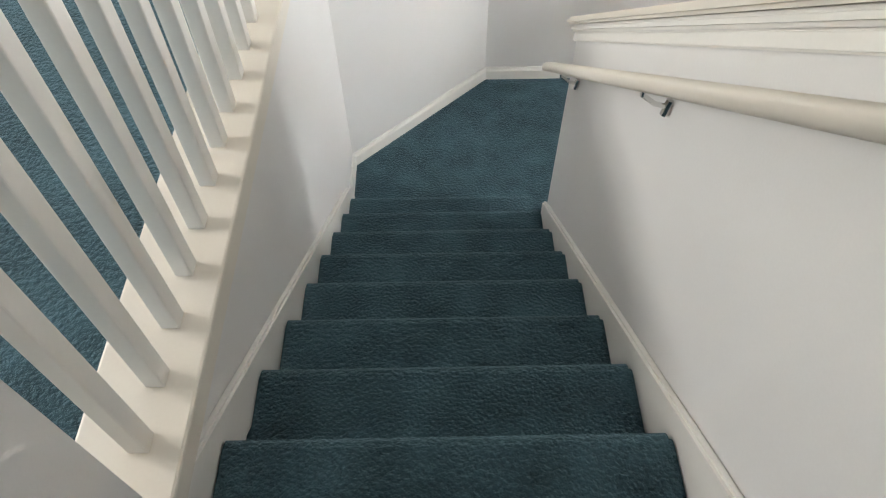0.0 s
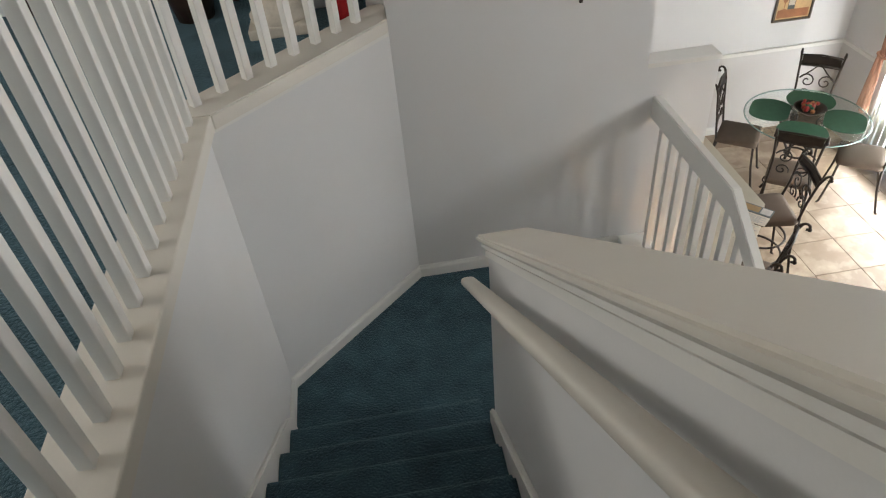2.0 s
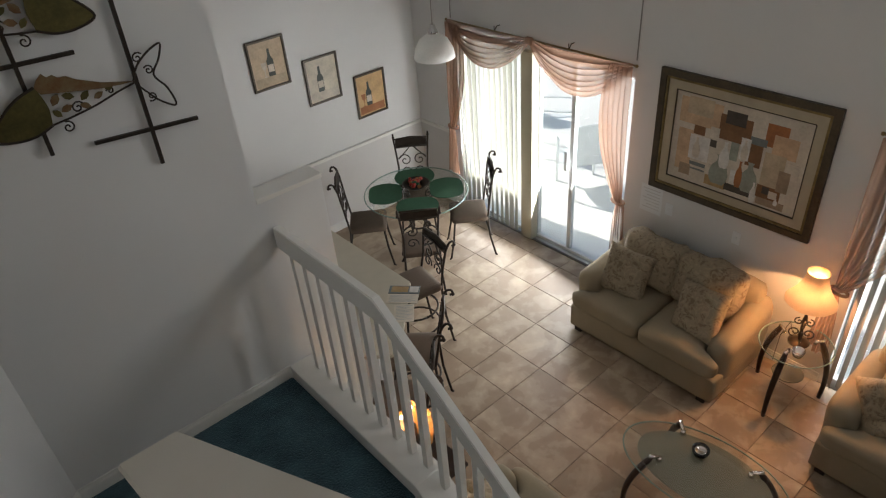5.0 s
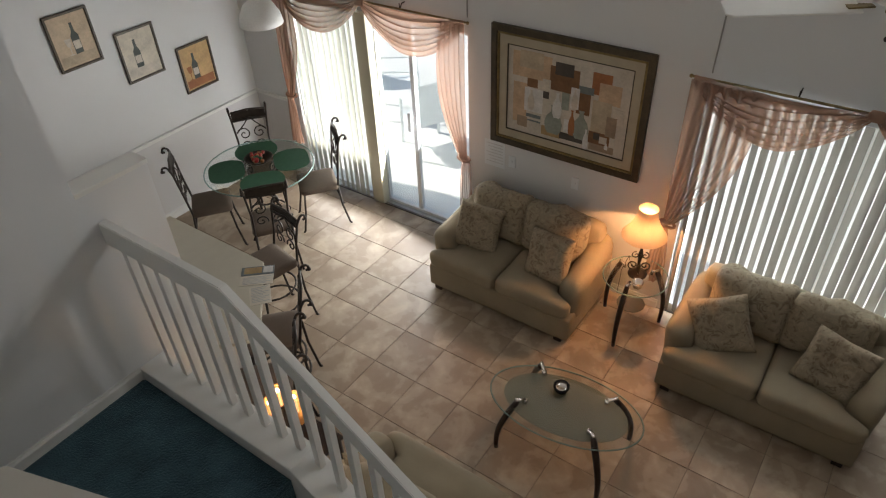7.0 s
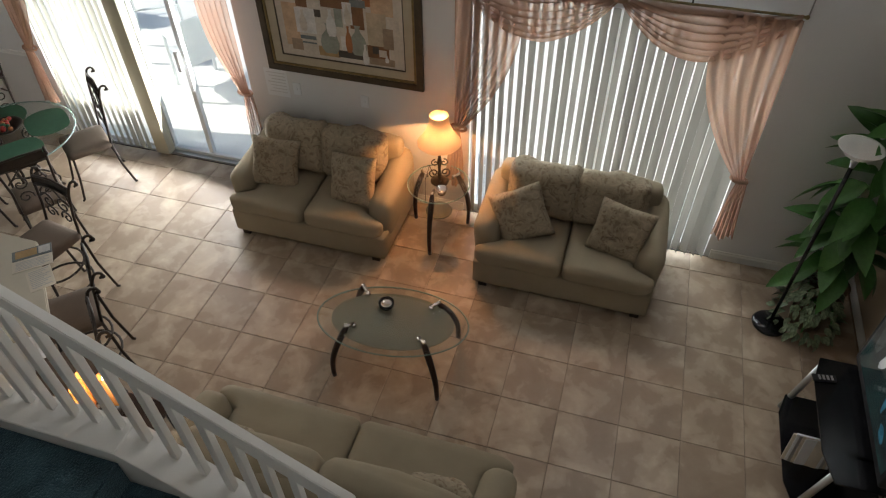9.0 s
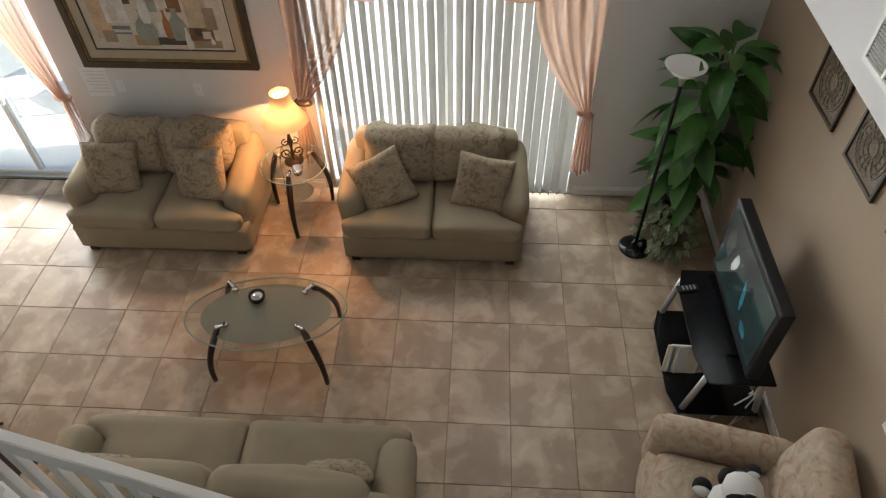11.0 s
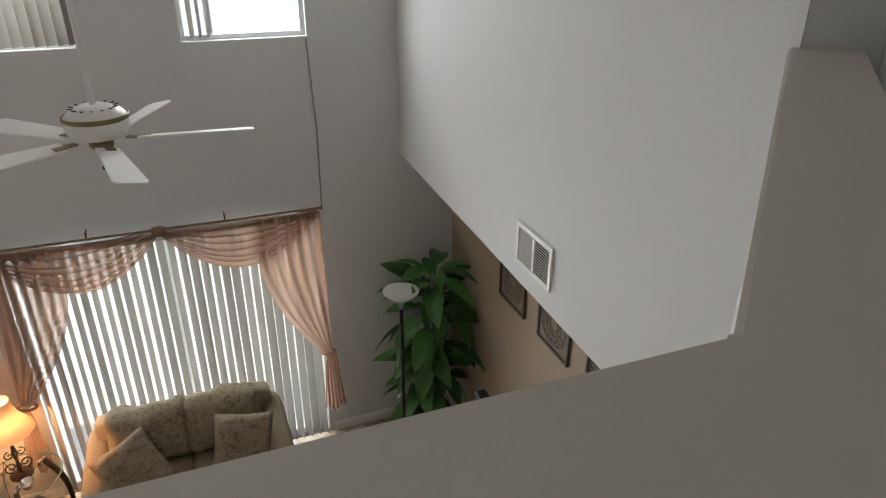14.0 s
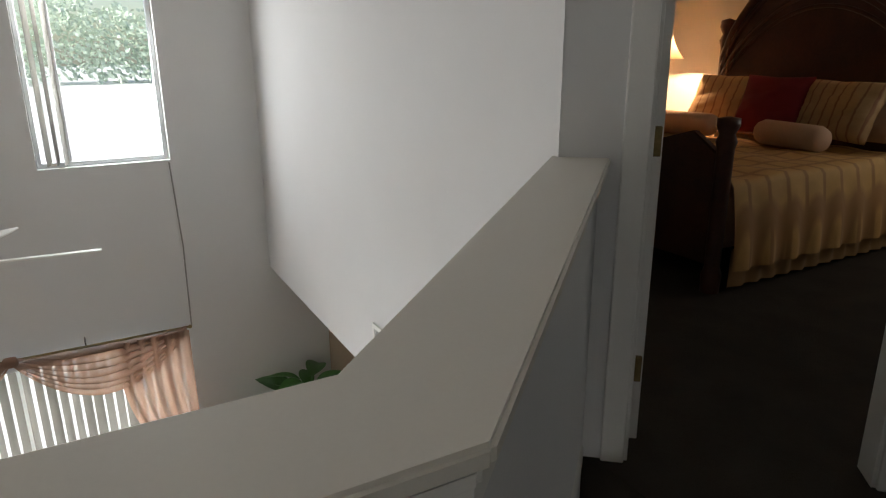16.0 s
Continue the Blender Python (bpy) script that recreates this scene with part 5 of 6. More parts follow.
for x, z, tone, sd in ((2.66, 2.065, (0.55, 0.43, 0.30), 1), (3.207, 1.755, (0.60, 0.54, 0.44), 2), (3.762, 1.43, (0.55, 0.36, 0.17), 3)):
    p_ = picture("framed_print", pose(x, YD, z, 0, 0, 180), 0.395, 0.475, "small framed print of a wine bottle and glass", ((0.022, 0.02, DARKF, "picture_frame"),), pig("print_ground", tone))
    bx = 0.03 if sd != 1 else -0.02
    part("bottle", prism([(bx + 0.035, -0.12), (bx + 0.035, 0.03), (bx + 0.014, 0.07), (bx + 0.012, 0.14), (bx - 0.012, 0.14), (bx - 0.014, 0.07), (bx - 0.035, 0.03), (bx - 0.035, -0.12)], 0.008, 0.0092, axis="y"), pig("print_bottle", (0.07, 0.08, 0.07)), p_)
    part("bottle_label", box(bx - 0.03, bx + 0.03, 0.0092, 0.0098, -0.08, -0.01), PAL[5], p_)
    part("wine_glass", prism([(bx + 0.10, 0.02), (bx + 0.09, -0.04), (bx + 0.075, -0.05), (bx + 0.073, -0.11), (bx + 0.10, -0.12), (bx + 0.04, -0.12), (bx + 0.067, -0.11), (bx + 0.065, -0.05), (bx + 0.05, -0.04), (bx + 0.045, 0.02)], 0.008, 0.0092, axis="y"), PAL[2 if sd == 3 else 5], p_)
    part("table_line", box(-0.16, 0.16, 0.008, 0.0086, -0.20, -0.12), PAL[(7, 5, 2)[sd - 1]], p_)
for y, z in ((2.61, 1.0), (2.0, 0.98)):
    o = thing("wall_outlet", pose(XF, y, z, 0, 0, 90), "white wall switch plate", "switch", "switch plates")
    part("plate", box(-0.035, 0.035, 0.001, 0.007, -0.057, 0.057, 0.003), WHITEP, o)
    part("toggle", box(-0.006, 0.006, 0.006, 0.013, -0.012, 0.012, 0.002), WHITEP, o)
note = thing("notice_sheet", pose(XF, 2.79, 1.03, 0, 0, 90), "white paper notice on the wall", "paper")
part("sheet", box(-0.105, 0.105, 0.001, 0.003, -0.13, 0.13), WHITEP, note)
for k in range(7):
    part("text_bar", box(-0.085, 0.085 - 0.02 * (k % 3), 0.003, 0.0036, 0.09 - 0.03 * k, 0.098 - 0.03 * k), mat("faint_ink", (0.60, 0.60, 0.60), 0.7, var=0.1, bump=0) if k == 0 else bpy.data.materials["faint_ink"], note)

# ceiling fan
fan = thing("ceiling_fan", pose(2.87, 0.145, 0.015), "white ceiling fan with brass trim, at rest", "ceiling fan")
part("down_rod", tube([(0, 0, 3.33), (0, 0, TOP - 0.02)], 0.012, 12), TRIM, fan, smooth=True)
part("canopy", lathe([(0, TOP - 0.09), (0.03, TOP - 0.09), (0.065, TOP - 0.03), (0.065, TOP - 0.016), (0, TOP - 0.016)], 20), TRIM, fan, smooth=True)
part("motor_housing", lathe([(0, 3.345), (0.05, 3.345), (0.10, 3.325), (0.125, 3.30), (0.128, 3.25), (0.11, 3.215), (0.06, 3.20), (0, 3.20)], 36), TRIM, fan, smooth=True)
part("brass_band", lathe([(0.127, 3.305), (0.131, 3.302), (0.131, 3.288), (0.127, 3.285)], 36), BRASS, fan, smooth=True)
for k in range(14):
    a = 2 * math.pi * k / 14
    part("vent_slot", box(-0.012, 0.012, -0.003, 0.003, -0.002, 0.002), BLACKM, fan).matrix_basis = pose(0.085 * math.cos(a), 0.085 * math.sin(a), 3.335, 0, -12, math.degrees(a))
part("switch_cup", lathe([(0, 3.20), (0.045, 3.20), (0.05, 3.17), (0.03, 3.15), (0, 3.148)], 24), BRASS, fan, smooth=True)
part("pull_chain", tube([(0.03, 0.01, 3.155), (0.032, 0.012, 3.07)], 0.002, 5, ball((0.032, 0.012, 3.06), 0.011)), IRON, fan)
for k in range(5):
    a = 193 + 72 * k
    arm_ = part("blade_iron", prism([(0.10, -0.018), (0.20, -0.03), (0.20, 0.03), (0.10, 0.018)], 3.196, 3.202, bev=0.002), BRASS, fan)
    arm_.matrix_basis = pose(0, 0, 0, 0, 0, a)
    bl = part("blade", prism([(0.15, -0.045), (0.605, -0.062), (0.63, -0.045), (0.63, 0.045), (0.605, 0.062), (0.15, 0.045)], -0.004, 0.004, bev=0.002), TRIM, fan, "white fan blade")
    bl.matrix_basis = pose(0, 0, 3.196, 0, 0, a) @ pose(0, 0, 0, -11, 0, 0)

# ---- dining corner ----
DC = (3.445, 4.855)
dt = thing("dining_table", pose(DC[0], DC[1], 0), "round glass dining table on scrolled bronze iron", "table")
g = part("glass_top", lathe([(0, 0.738), (0.52, 0.738), (0.525, 0.744), (0.52, 0.75), (0, 0.75)], 48), GLASS, dt, "clear glass top")
g.visible_shadow = False
part("glass_rim", tube([(0.524 * math.cos(2 * math.pi * k / 48), 0.524 * math.sin(2 * math.pi * k / 48), 0.744) for k in range(49)], 0.0065, 6), EDGE, dt, smooth=True)
for k in range(4):
    a = k * math.pi / 2
    pl = (Vector((math.cos(a), math.sin(a), 0)), Vector((0, 0, 1)))
    def rp(r, z):
        return pl[0] * r + Vector((0, 0, z))
    lg = tube([rp(0.24, 0.735), rp(0.20, 0.6), rp(0.10, 0.42), rp(0.09, 0.3), rp(0.18, 0.12), rp(0.27, 0.012)], 0.012, 8)
    tube(scroll(rp(0.16, 0.66), 0.06, 1.4, 0.0, 1, pl), 0.008, 6, lg)
    tube(scroll(rp(0.22, 0.10), 0.06, 1.3, 3.1, -1, pl), 0.008, 6, lg)
    part("leg", lg, IRON, dt, smooth=True)
part("ring", tube([(0.095 * math.cos(2 * math.pi * k / 24), 0.095 * math.sin(2 * math.pi * k / 24), 0.36) for k in range(25)], 0.01, 8), IRON, dt, smooth=True)
for k in range(4):
    a = radians(53 + 90 * k)
    cen = Vector((DC[0] + 0.31 * math.cos(a), DC[1] + 0.31 * math.sin(a), 0.7505 + 0.0012 * k))
    n = 32
    o = []
    for q in range(n):
        b = 2 * math.pi * q / n
        rr = 1 / (abs(math.cos(b) / 0.205) ** 3.2 + abs(math.sin(b) / 0.17) ** 3.2) ** (1 / 3.2)
        o.append((rr * math.cos(b) * (1 + 0.03 * math.cos(6 * b)), rr * math.sin(b)))
    pmt = part("placemat", prism(o, 0, 0.004), GREEN)
    pmt.matrix_world = Matrix.Translation(cen) @ Matrix.Rotation(a + math.pi / 2, 4, "Z")
    tagged(pmt, "green fabric placemat on the dining table", "placemat", "placemats")
fb = thing("fruit_bowl", pose(3.49, 4.90, 0.751), "dark bowl of red fruit on the dining table", "bowl")
part("bowl", lathe([(0, 0.004), (0.06, 0.004), (0.11, 0.045), (0.135, 0.062), (0.14, 0.06), (0.11, 0.035), (0.06, 0), (0, 0)], 28), IRON, fb, smooth=True)
r_ = random.Random(9)
for k in range(26):
    a, q = r_.uniform(0, 6.28), r_.random() ** 0.5 * 0.085
    part("fruit", ball((q * math.cos(a), q * math.sin(a), 0.055 + 0.035 * r_.random() - q * 0.1), r_.uniform(0.014, 0.024)), (RED, RED, PAL[2], GREEN)[k % 4], fb, smooth=True)


def iron_chair(name, m, label, seat_z, top_z, w, group, stool=False):
    """A wrought iron chair; the back stands at +y."""
    t = thing(name, m, label, "stool" if stool else "chair", group)
    h = w / 2
    part("seat_cushion", cushion((0, 0, seat_z), (w, w, 0.07), 0.032, 0.012, 8), SEATB, t, "brown padded seat", True)
    for s in (-1, 1):
        part("front_leg", tube([(s * (h - 0.02), -h + 0.03, seat_z - 0.03), (s * (h - 0.015), -h + 0.01, seat_z * 0.5), (s * h, -h - 0.03, 0.015), (s * h, -h - 0.045, 0.0)], 0.0105, 8), IRON, t, smooth=True)
        part("back_leg", tube([(s * (h - 0.02), h - 0.01, seat_z), (s * (h - 0.02), h + 0.01, seat_z * 0.5), (s * h, h + 0.06, 0.012), (s * h, h + 0.075, 0.0)], 0.0105, 8), IRON, t, smooth=True)
        hz = top_z - seat_z
        pst = [(s * (h - 0.02), h - 0.01, seat_z), (s * (h - 0.03), h + 0.02, seat_z + hz * 0.4), (s * (h - 0.01), h + 0.05, seat_z + hz * 0.85), (s * (h - 0.0), h + 0.075, top_z)]
        pb = tube(pst, 0.0105, 8)
        tube(scroll((s * (h + 0.0), h + 0.105, top_z - 0.012), 0.032, 0.75, math.pi, -1, (Vector((0, 1, 0)), Vector((0, 0, 1))), 0.55), 0.010, 8, pb)
        ball((s * h, h + 0.128, top_z - 0.025), 0.015, pb)
        part("back_post", pb, IRON, t, smooth=True)
        pl = (Vector((s, 0, 0)), Vector((0, 0.08, 1)).normalized())
        c0 = Vector((s * h * 0.42, h + 0.03, seat_z + hz * 0.52))
        sc_ = tube(scroll(c0, 0.075, 1.35, 0.3, 1, pl), 0.0065, 6)
        tube(scroll(c0 + Vector((0, -0.012, -hz * 0.24)), 0.06, 1.3, 3.4, -1, pl), 0.0065, 6, sc_)
        tube([c0 + Vector((s * 0.07, 0, 0.02)), c0 + Vector((-s * 0.02, 0.01, hz * 0.2)), c0 + Vector((-s * 0.075, 0.02, hz * 0.31))], 0.0065, 6, sc_)
        part("scroll", sc_, IRON, t, smooth=True)
    for z, dy in ((top_z - 0.02, 0.06), (seat_z + (top_z - seat_z) * 0.80, 0.045)):
        part("back_rail", tube([(-h + 0.015, h + dy, z), (0, h + dy + 0.012, z + 0.012), (h - 0.015, h + dy, z)], 0.009, 8), IRON, t, smooth=True)
    part("crest_panel", sheet(lambda u, v: Vector((-h + 0.02 + (w - 0.04) * u, h + 0.045 + 0.017 * v + 0.012 * math.sin(math.pi * u), top_z - 0.02 - (top_z - seat_z) * 0.19 * (1 - v))), 10, 2), IRON, t, smooth=True)
    if stool:
        for z in (0.22, 0.40):
            q = h - 0.01 + (1 - z / seat_z) * 0.02
            part("foot_ring", tube([(q * math.cos(2 * math.pi * k / 24) * 1.05, q * math.sin(2 * math.pi * k / 24) * 1.05, z) for k in range(25)], 0.009, 8), IRON, t, smooth=True)
    return t


dirs = ((0.8, -0.6), (-0.8, 0.6), (-0.6, -0.8), (0.6, 0.8))
dch = None
for dx, dy in dirs:
    a = math.degrees(math.atan2(dy, dx)) - 90
    m = pose(DC[0] + dx * 0.52, DC[1] + dy * 0.52, 0, 0, 0, a)
    if dch is None:
        dch = iron_chair("dining_chair", m, "wrought iron dining chair with scrolled back and brown seat", 0.45, 1.0, 0.38, "dining chairs")
    else:
        copy_thing(dch, m)
st = iron_chair("bar_stool", pose(1.995, 3.17, 0, 0, 0, -134), "wrought iron bar stool with scrolled back and brown seat", 0.63, 1.04, 0.38, "bar stools", True)
copy_thing(st, pose(2.52, 3.80, 0, 0, 0, -100))
copy_thing(st, pose(1.615, 2.845, 0, 0, 0, -134))

pd = thing("pendant_lamp", pose(3.635, 4.625, 0), "white glass dome pendant lamp hanging over the dining table", "lamp")
part("shade", lathe([(0.03, 2.335), (0.06, 2.325), (0.125, 2.28), (0.17, 2.20), (0.185, 2.12), (0.18, 2.118), (0.16, 2.20), (0.12, 2.27), (0.03, 2.325)], 40), OPAL, pd, "white glass dome shade", True)
part("cap", lathe([(0, 2.41), (0.022, 2.41), (0.03, 2.38), (0.042, 2.345), (0.042, 2.325), (0, 2.325)], 20), CHROME, pd, smooth=True)
part("cord", tube([(0, 0, 2.40), (0, 0, TOP)], 0.005, 6), CORD, pd)

# ---- kitchen counter ----
kc = thing("kitchen_counter", pose(0, 0, 0), "cream laminate bar counter with an angled corner", "counter")
part("counter_top", prism([(1.465, 3.19), (1.69, 2.99), (1.77, 2.99), (2.31, 3.535), (2.31, 4.66), (1.465, 4.66)], 0.885, 0.92, bev=0.006), CREAM, kc)
part("counter_base", prism([(1.48, 3.20), (1.60, 3.15), (1.68, 3.15), (2.05, 3.60), (2.05, 4.64), (1.48, 4.64)], 0, 0.884), PAINT, kc)
INK = mat("pale_ink", (0.42, 0.42, 0.41), 0.7, var=0.1, bump=0)
bro = thing("magazine", pose(2.17, 3.45, 0.921, 0, 0, -48), "open printed brochure lying on the counter", "magazine")
part("page", box(-0.12, 0.12, -0.11, 0.0, 0, 0.003), PAPER, bro)
part("cover", box(-0.12, 0.12, 0.005, 0.10, 0, 0.005, 0.001), PAL[4], bro)
part("photo", box(-0.10, 0.03, 0.02, 0.09, 0.005, 0.0056), PAL[1], bro)
part("photo", box(0.04, 0.11, 0.02, 0.09, 0.005, 0.0056), PAL[6], bro)
for k in range(6):
    part("text_bar", box(-0.10, 0.10 - 0.03 * (k % 2), -0.025 - 0.014 * k, -0.019 - 0.014 * k, 0.003, 0.0036), INK, bro)
pap = thing("paper_sheet", pose(2.03, 3.27, 0.921, 0, 0, -40), "white printed sheet on the counter", "paper")
part("page", box(-0.075, 0.075, -0.10, 0.10, 0, 0.002), PAPER, pap)
for k in range(10):
    part("text_bar", box(-0.06, 0.06 - 0.02 * (k % 3), 0.08 - 0.017 * k, 0.086 - 0.017 * k, 0.002, 0.0026), INK, pap)

# side table with an accent lamp between counter and sofa
sd = thing("side_table", pose(1.42, 2.37, 0), "small dark wooden side table behind the sofa's end", "table")
part("tabletop", prism([(-0.20, -0.20), (0.20, -0.20), (0.20, 0.20), (-0.20, 0.20)], 0.56, 0.585, bev=0.006), WOODK, sd)
for sx in (-1, 1):
    for sy in (-1, 1):
        part("leg", tube([(sx * 0.17, sy * 0.17, 0.56), (sx * 0.18, sy * 0.18, 0.0)], [0.02, 0.014], 8), WOODK, sd)
al = thing("accent_lamp", pose(1.45, 2.47, 0.586), "small lit lamp with glass chimneys on the side table", "lamp")
part("foot", lathe([(0, 0), (0.07, 0), (0.07, 0.015), (0.02, 0.03), (0.015, 0.25), (0, 0.25)], 20), IRON, al, smooth=True)
for k, (x, y) in enumerate(((0.03, 0.06), (-0.06, 0.03), (0.05, -0.06))):
    part("arm", tube([(0, 0, 0.16), (x * 0.6, y * 0.6, 0.15), (x, y, 0.20)], 0.006, 6), IRON, al)
    part("candle_bulb", lathe([(0.012, 0.20), (0.014, 0.28), (0.018, 0.31), (0.012, 0.345), (0, 0.36)], 14, at=(x, y, 0)), BULB, al, "lit candle bulb", True)
    part("chimney", lathe([(0.03, 0.10), (0.044, 0.2), (0.036, 0.36)], 20, at=(x, y, 0)), AMBER, al, "warm glass chimney", True)

# ---- fish art on the stair wall ----
art = thing("metal_fish_art", pose(0, YB, 0), "wall sculpture of two metal fish on crossed iron bars", "wall art")
PLN = (Vector((1, 0, 0)), Vector((0, 0, 1)))
def bar(a, b, w=0.011):
    part("bar", tube([(a[0], -0.02, a[1]), (b[0], -0.02, b[1])], w, 4), IRON, art)


bar((0.272, 3.78), (0.266, 2.962))
bar((0.686, 3.9), (0.672, 2.767))
bar((-0.02, 3.345), (0.484, 3.33))
bar((0.433, 2.954), (0.885, 2.917))


def smooth_line(points, n=5):
    """A soft curve through points."""
    p = [Vector((q[0], q[1], 0)) for q in points]
    out = []
    for i in range(len(p) - 1):
        a, b, c, d = p[max(i - 1, 0)], p[i], p[i + 1], p[min(i + 2, len(p) - 1)]
        for k in range(n):
            t = k / n
            out.append(0.5 * (2 * b + (c - a) * t + (2 * a - 5 * b + 4 * c - d) * t * t + (3 * b - a - 3 * c + d) * t ** 3))
    return [(q.x, q.y) for q in out] + [(p[-1].x, p[-1].y)]


def fish(nx, nz, way, k_):
    """A fish from its nose: plate head, ragged rust back, wire belly, leaves inside, wire tail."""
    def at(q, y=-0.035):
        return Vector((nx + way * k_ * q[0], y, nz + k_ * q[1]))
    def plate(name, o, material, y0=-0.042, y1=-0.036):
        part(name, prism([(nx + way * k_ * x, nz + k_ * z) for x, z in o], y0, y1, axis="y", bev=0.001), material, art)
    def wire(name, o, r=0.0045, y=-0.035):
        part(name, tube([at(q, y) for q in smooth_line(o)], r, 6), IRON, art, smooth=True)
    top = smooth_line([(0.0, 0.0), (0.06, 0.075), (0.13, 0.125), (0.205, 0.152)])
    low_ = smooth_line([(0.218, -0.008), (0.15, -0.032), (0.07, -0.030), (0.0, 0.0)])
    plate("fish_head", top + smooth_line([(0.215, 0.13), (0.228, 0.06), (0.218, -0.004)])[:-1] + low_[:-1], OLIVE)
    wire("head_rim", [(0.205, 0.152), (0.13, 0.125), (0.06, 0.075), (0.0, 0.0), (0.07, -0.030), (0.15, -0.032), (0.218, -0.008)], 0.006, -0.04)
    plate("fish_back", [(0.205, 0.150), (0.225, 0.178), (0.248, 0.195), (0.262, 0.176), (0.283, 0.180), (0.30, 0.165), (0.33, 0.162), (0.36, 0.140), (0.40, 0.122), (0.45, 0.100), (0.52, 0.082), (0.575, 0.070), (0.52, 0.070), (0.44, 0.078), (0.36, 0.092), (0.29, 0.106), (0.22, 0.120)], RUST)
    wire("belly_wire", [(0.215, -0.010), (0.30, 0.0), (0.40, 0.018), (0.50, 0.045), (0.575, 0.062)])
    wire("tail_wire", [(0.57, 0.066), (0.60, 0.12), (0.655, 0.165), (0.722, 0.19), (0.70, 0.13), (0.66, 0.07), (0.70, 0.0), (0.715, -0.082), (0.655, -0.045), (0.61, 0.01), (0.57, 0.066)])
    for cx, cz, r, a0, f in ((0.615, 0.155, 0.024, 0.5, 1), (0.645, 0.095, 0.022, 2.5, -1), (0.625, -0.015, 0.022, 4.0, 1), (0.27, -0.035, 0.026, 1.8, -way), (0.33, 0.03, 0.026, 0.4, way), (0.47, 0.058, 0.016, 3.0, -way)):
        part("scroll", tube(scroll(at((cx, cz)), r * k_, 1.35, a0, f * way, PLN), 0.0035, 5), IRON, art, smooth=True)
    for cx, cz, turn, ln in ((0.26, 0.085, 0.9, 0.055), (0.31, 0.085, -0.4, 0.05), (0.29, 0.040, 0.3, 0.05), (0.37, 0.070, 0.7, 0.05), (0.36, 0.030, -0.5, 0.045), (0.42, 0.055, 0.4, 0.045), (0.25, 0.03, -0.9, 0.045), (0.47, 0.075, 0.2, 0.04)):
        o = [(-0.5, 0.0), (-0.2, 0.26), (0.15, 0.27), (0.5, 0.0), (0.15, -0.27), (-0.2, -0.26)]
        plate("scale_leaf", [(cx + ln * (a * math.cos(turn) - b * math.sin(turn)), cz + ln * (a * math.sin(turn) + b * math.cos(turn))) for a, b in o], (RUST, OLIVE)[int(cx * 100) % 2], -0.040, -0.036)


fish(0.09, 3.093, 1, 1.0)
fish(0.60, 3.448, -1, 1.0)

# ---- upstairs loft seen through the balusters ----
pe = thing("plaster_pedestal", pose(-0.76, 3.18, UP), "cream plaster column pedestal on the loft carpet", "pedestal")
part("plinth", box(-0.14, 0.14, -0.14, 0.14, 0, 0.05, 0.008), STONE, pe)
part("shaft", lathe([(0.13, 0.05), (0.135, 0.08), (0.105, 0.11), (0.085, 0.16), (0.10, 0.28), (0.115, 0.42), (0.09, 0.60), (0.11, 0.66), (0.14, 0.70), (0.14, 0.73), (0, 0.73)], 28), STONE, pe, smooth=True)
cabn = thing("dark_cabinet", pose(-1.56, 3.62, UP), "tall dark wooden cabinet against the loft wall", "cabinet")
part("body", box(-0.58, 0.58, 0.0, 0.22, 0.06, 1.60, 0.008), WOODK, cabn)
for s in (-1, 1):
    d_ = part("door", box(s * 0.285 - 0.265, s * 0.285 + 0.265, -0.022, -0.002, 0.12, 1.52, 0.006), WOODK, cabn)
    part("knob", ball((s * 0.05, -0.035, 0.8), 0.014), BRASS, d_)
    for y in (0.03, 0.19):
        part("foot", box(s * 0.53 - 0.03, s * 0.53 + 0.03, y - 0.03, y + 0.03, 0, 0.06, 0.005), WOODK, cabn)
fv = thing("flower_vase", pose(-1.20, 3.46, UP), "dark vase of violet flowers and leaves on the loft floor", "plant")
part("vase", lathe([(0, 0), (0.09, 0), (0.12, 0.15), (0.09, 0.35), (0.06, 0.42), (0.07, 0.45), (0.05, 0.44), (0, 0.4)], 24), WOODK, fv, smooth=True)
r_ = random.Random(2)
for k in range(40):
    a, q = r_.uniform(0, 6.28), r_.uniform(0.02, 0.22)
    o = new("leaf", ivy_leaves[k % 2])
    o.parent = fv
    o.matrix_basis = pose(q * math.cos(a), q * math.sin(a), 0.48 + r_.uniform(0, 0.35), r_.uniform(-40, 40), r_.uniform(-30, 30), r_.uniform(0, 360))
for k in range(26):
    a, q = r_.uniform(0, 6.28), r_.uniform(0.04, 0.24)
    part("blossom", ball((q * math.cos(a), q * math.sin(a), 0.55 + r_.uniform(0, 0.3)), 0.022), PURPLE, fv, smooth=True)
fe = thing("fire_extinguisher", pose(-0.455, 3.20, UP), "red fire extinguisher standing in the loft corner", "extinguisher")
part("cylinder", lathe([(0, 0), (0.055, 0), (0.058, 0.02), (0.058, 0.34), (0.04, 0.40), (0.018, 0.42), (0.018, 0.45), (0, 0.45)], 24), mat("red_enamel", (0.28, 0.012, 0.014), 0.25, var=0.1, bump=0.02), fe, smooth=True)
part("handle", box(-0.015, 0.015, -0.09, 0.03, 0.45, 0.475, 0.005), BLACKM, fe)
part("label_band", lathe([(0.0585, 0.12), (0.059, 0.13), (0.059, 0.24), (0.0585, 0.25)], 24), BLACKM, fe)
part("hose", tube([(0, -0.03, 0.44), (0, -0.08, 0.40), (0, -0.075, 0.2), (0, -0.066, 0.12)], 0.009, 8), BLACKM, fe)
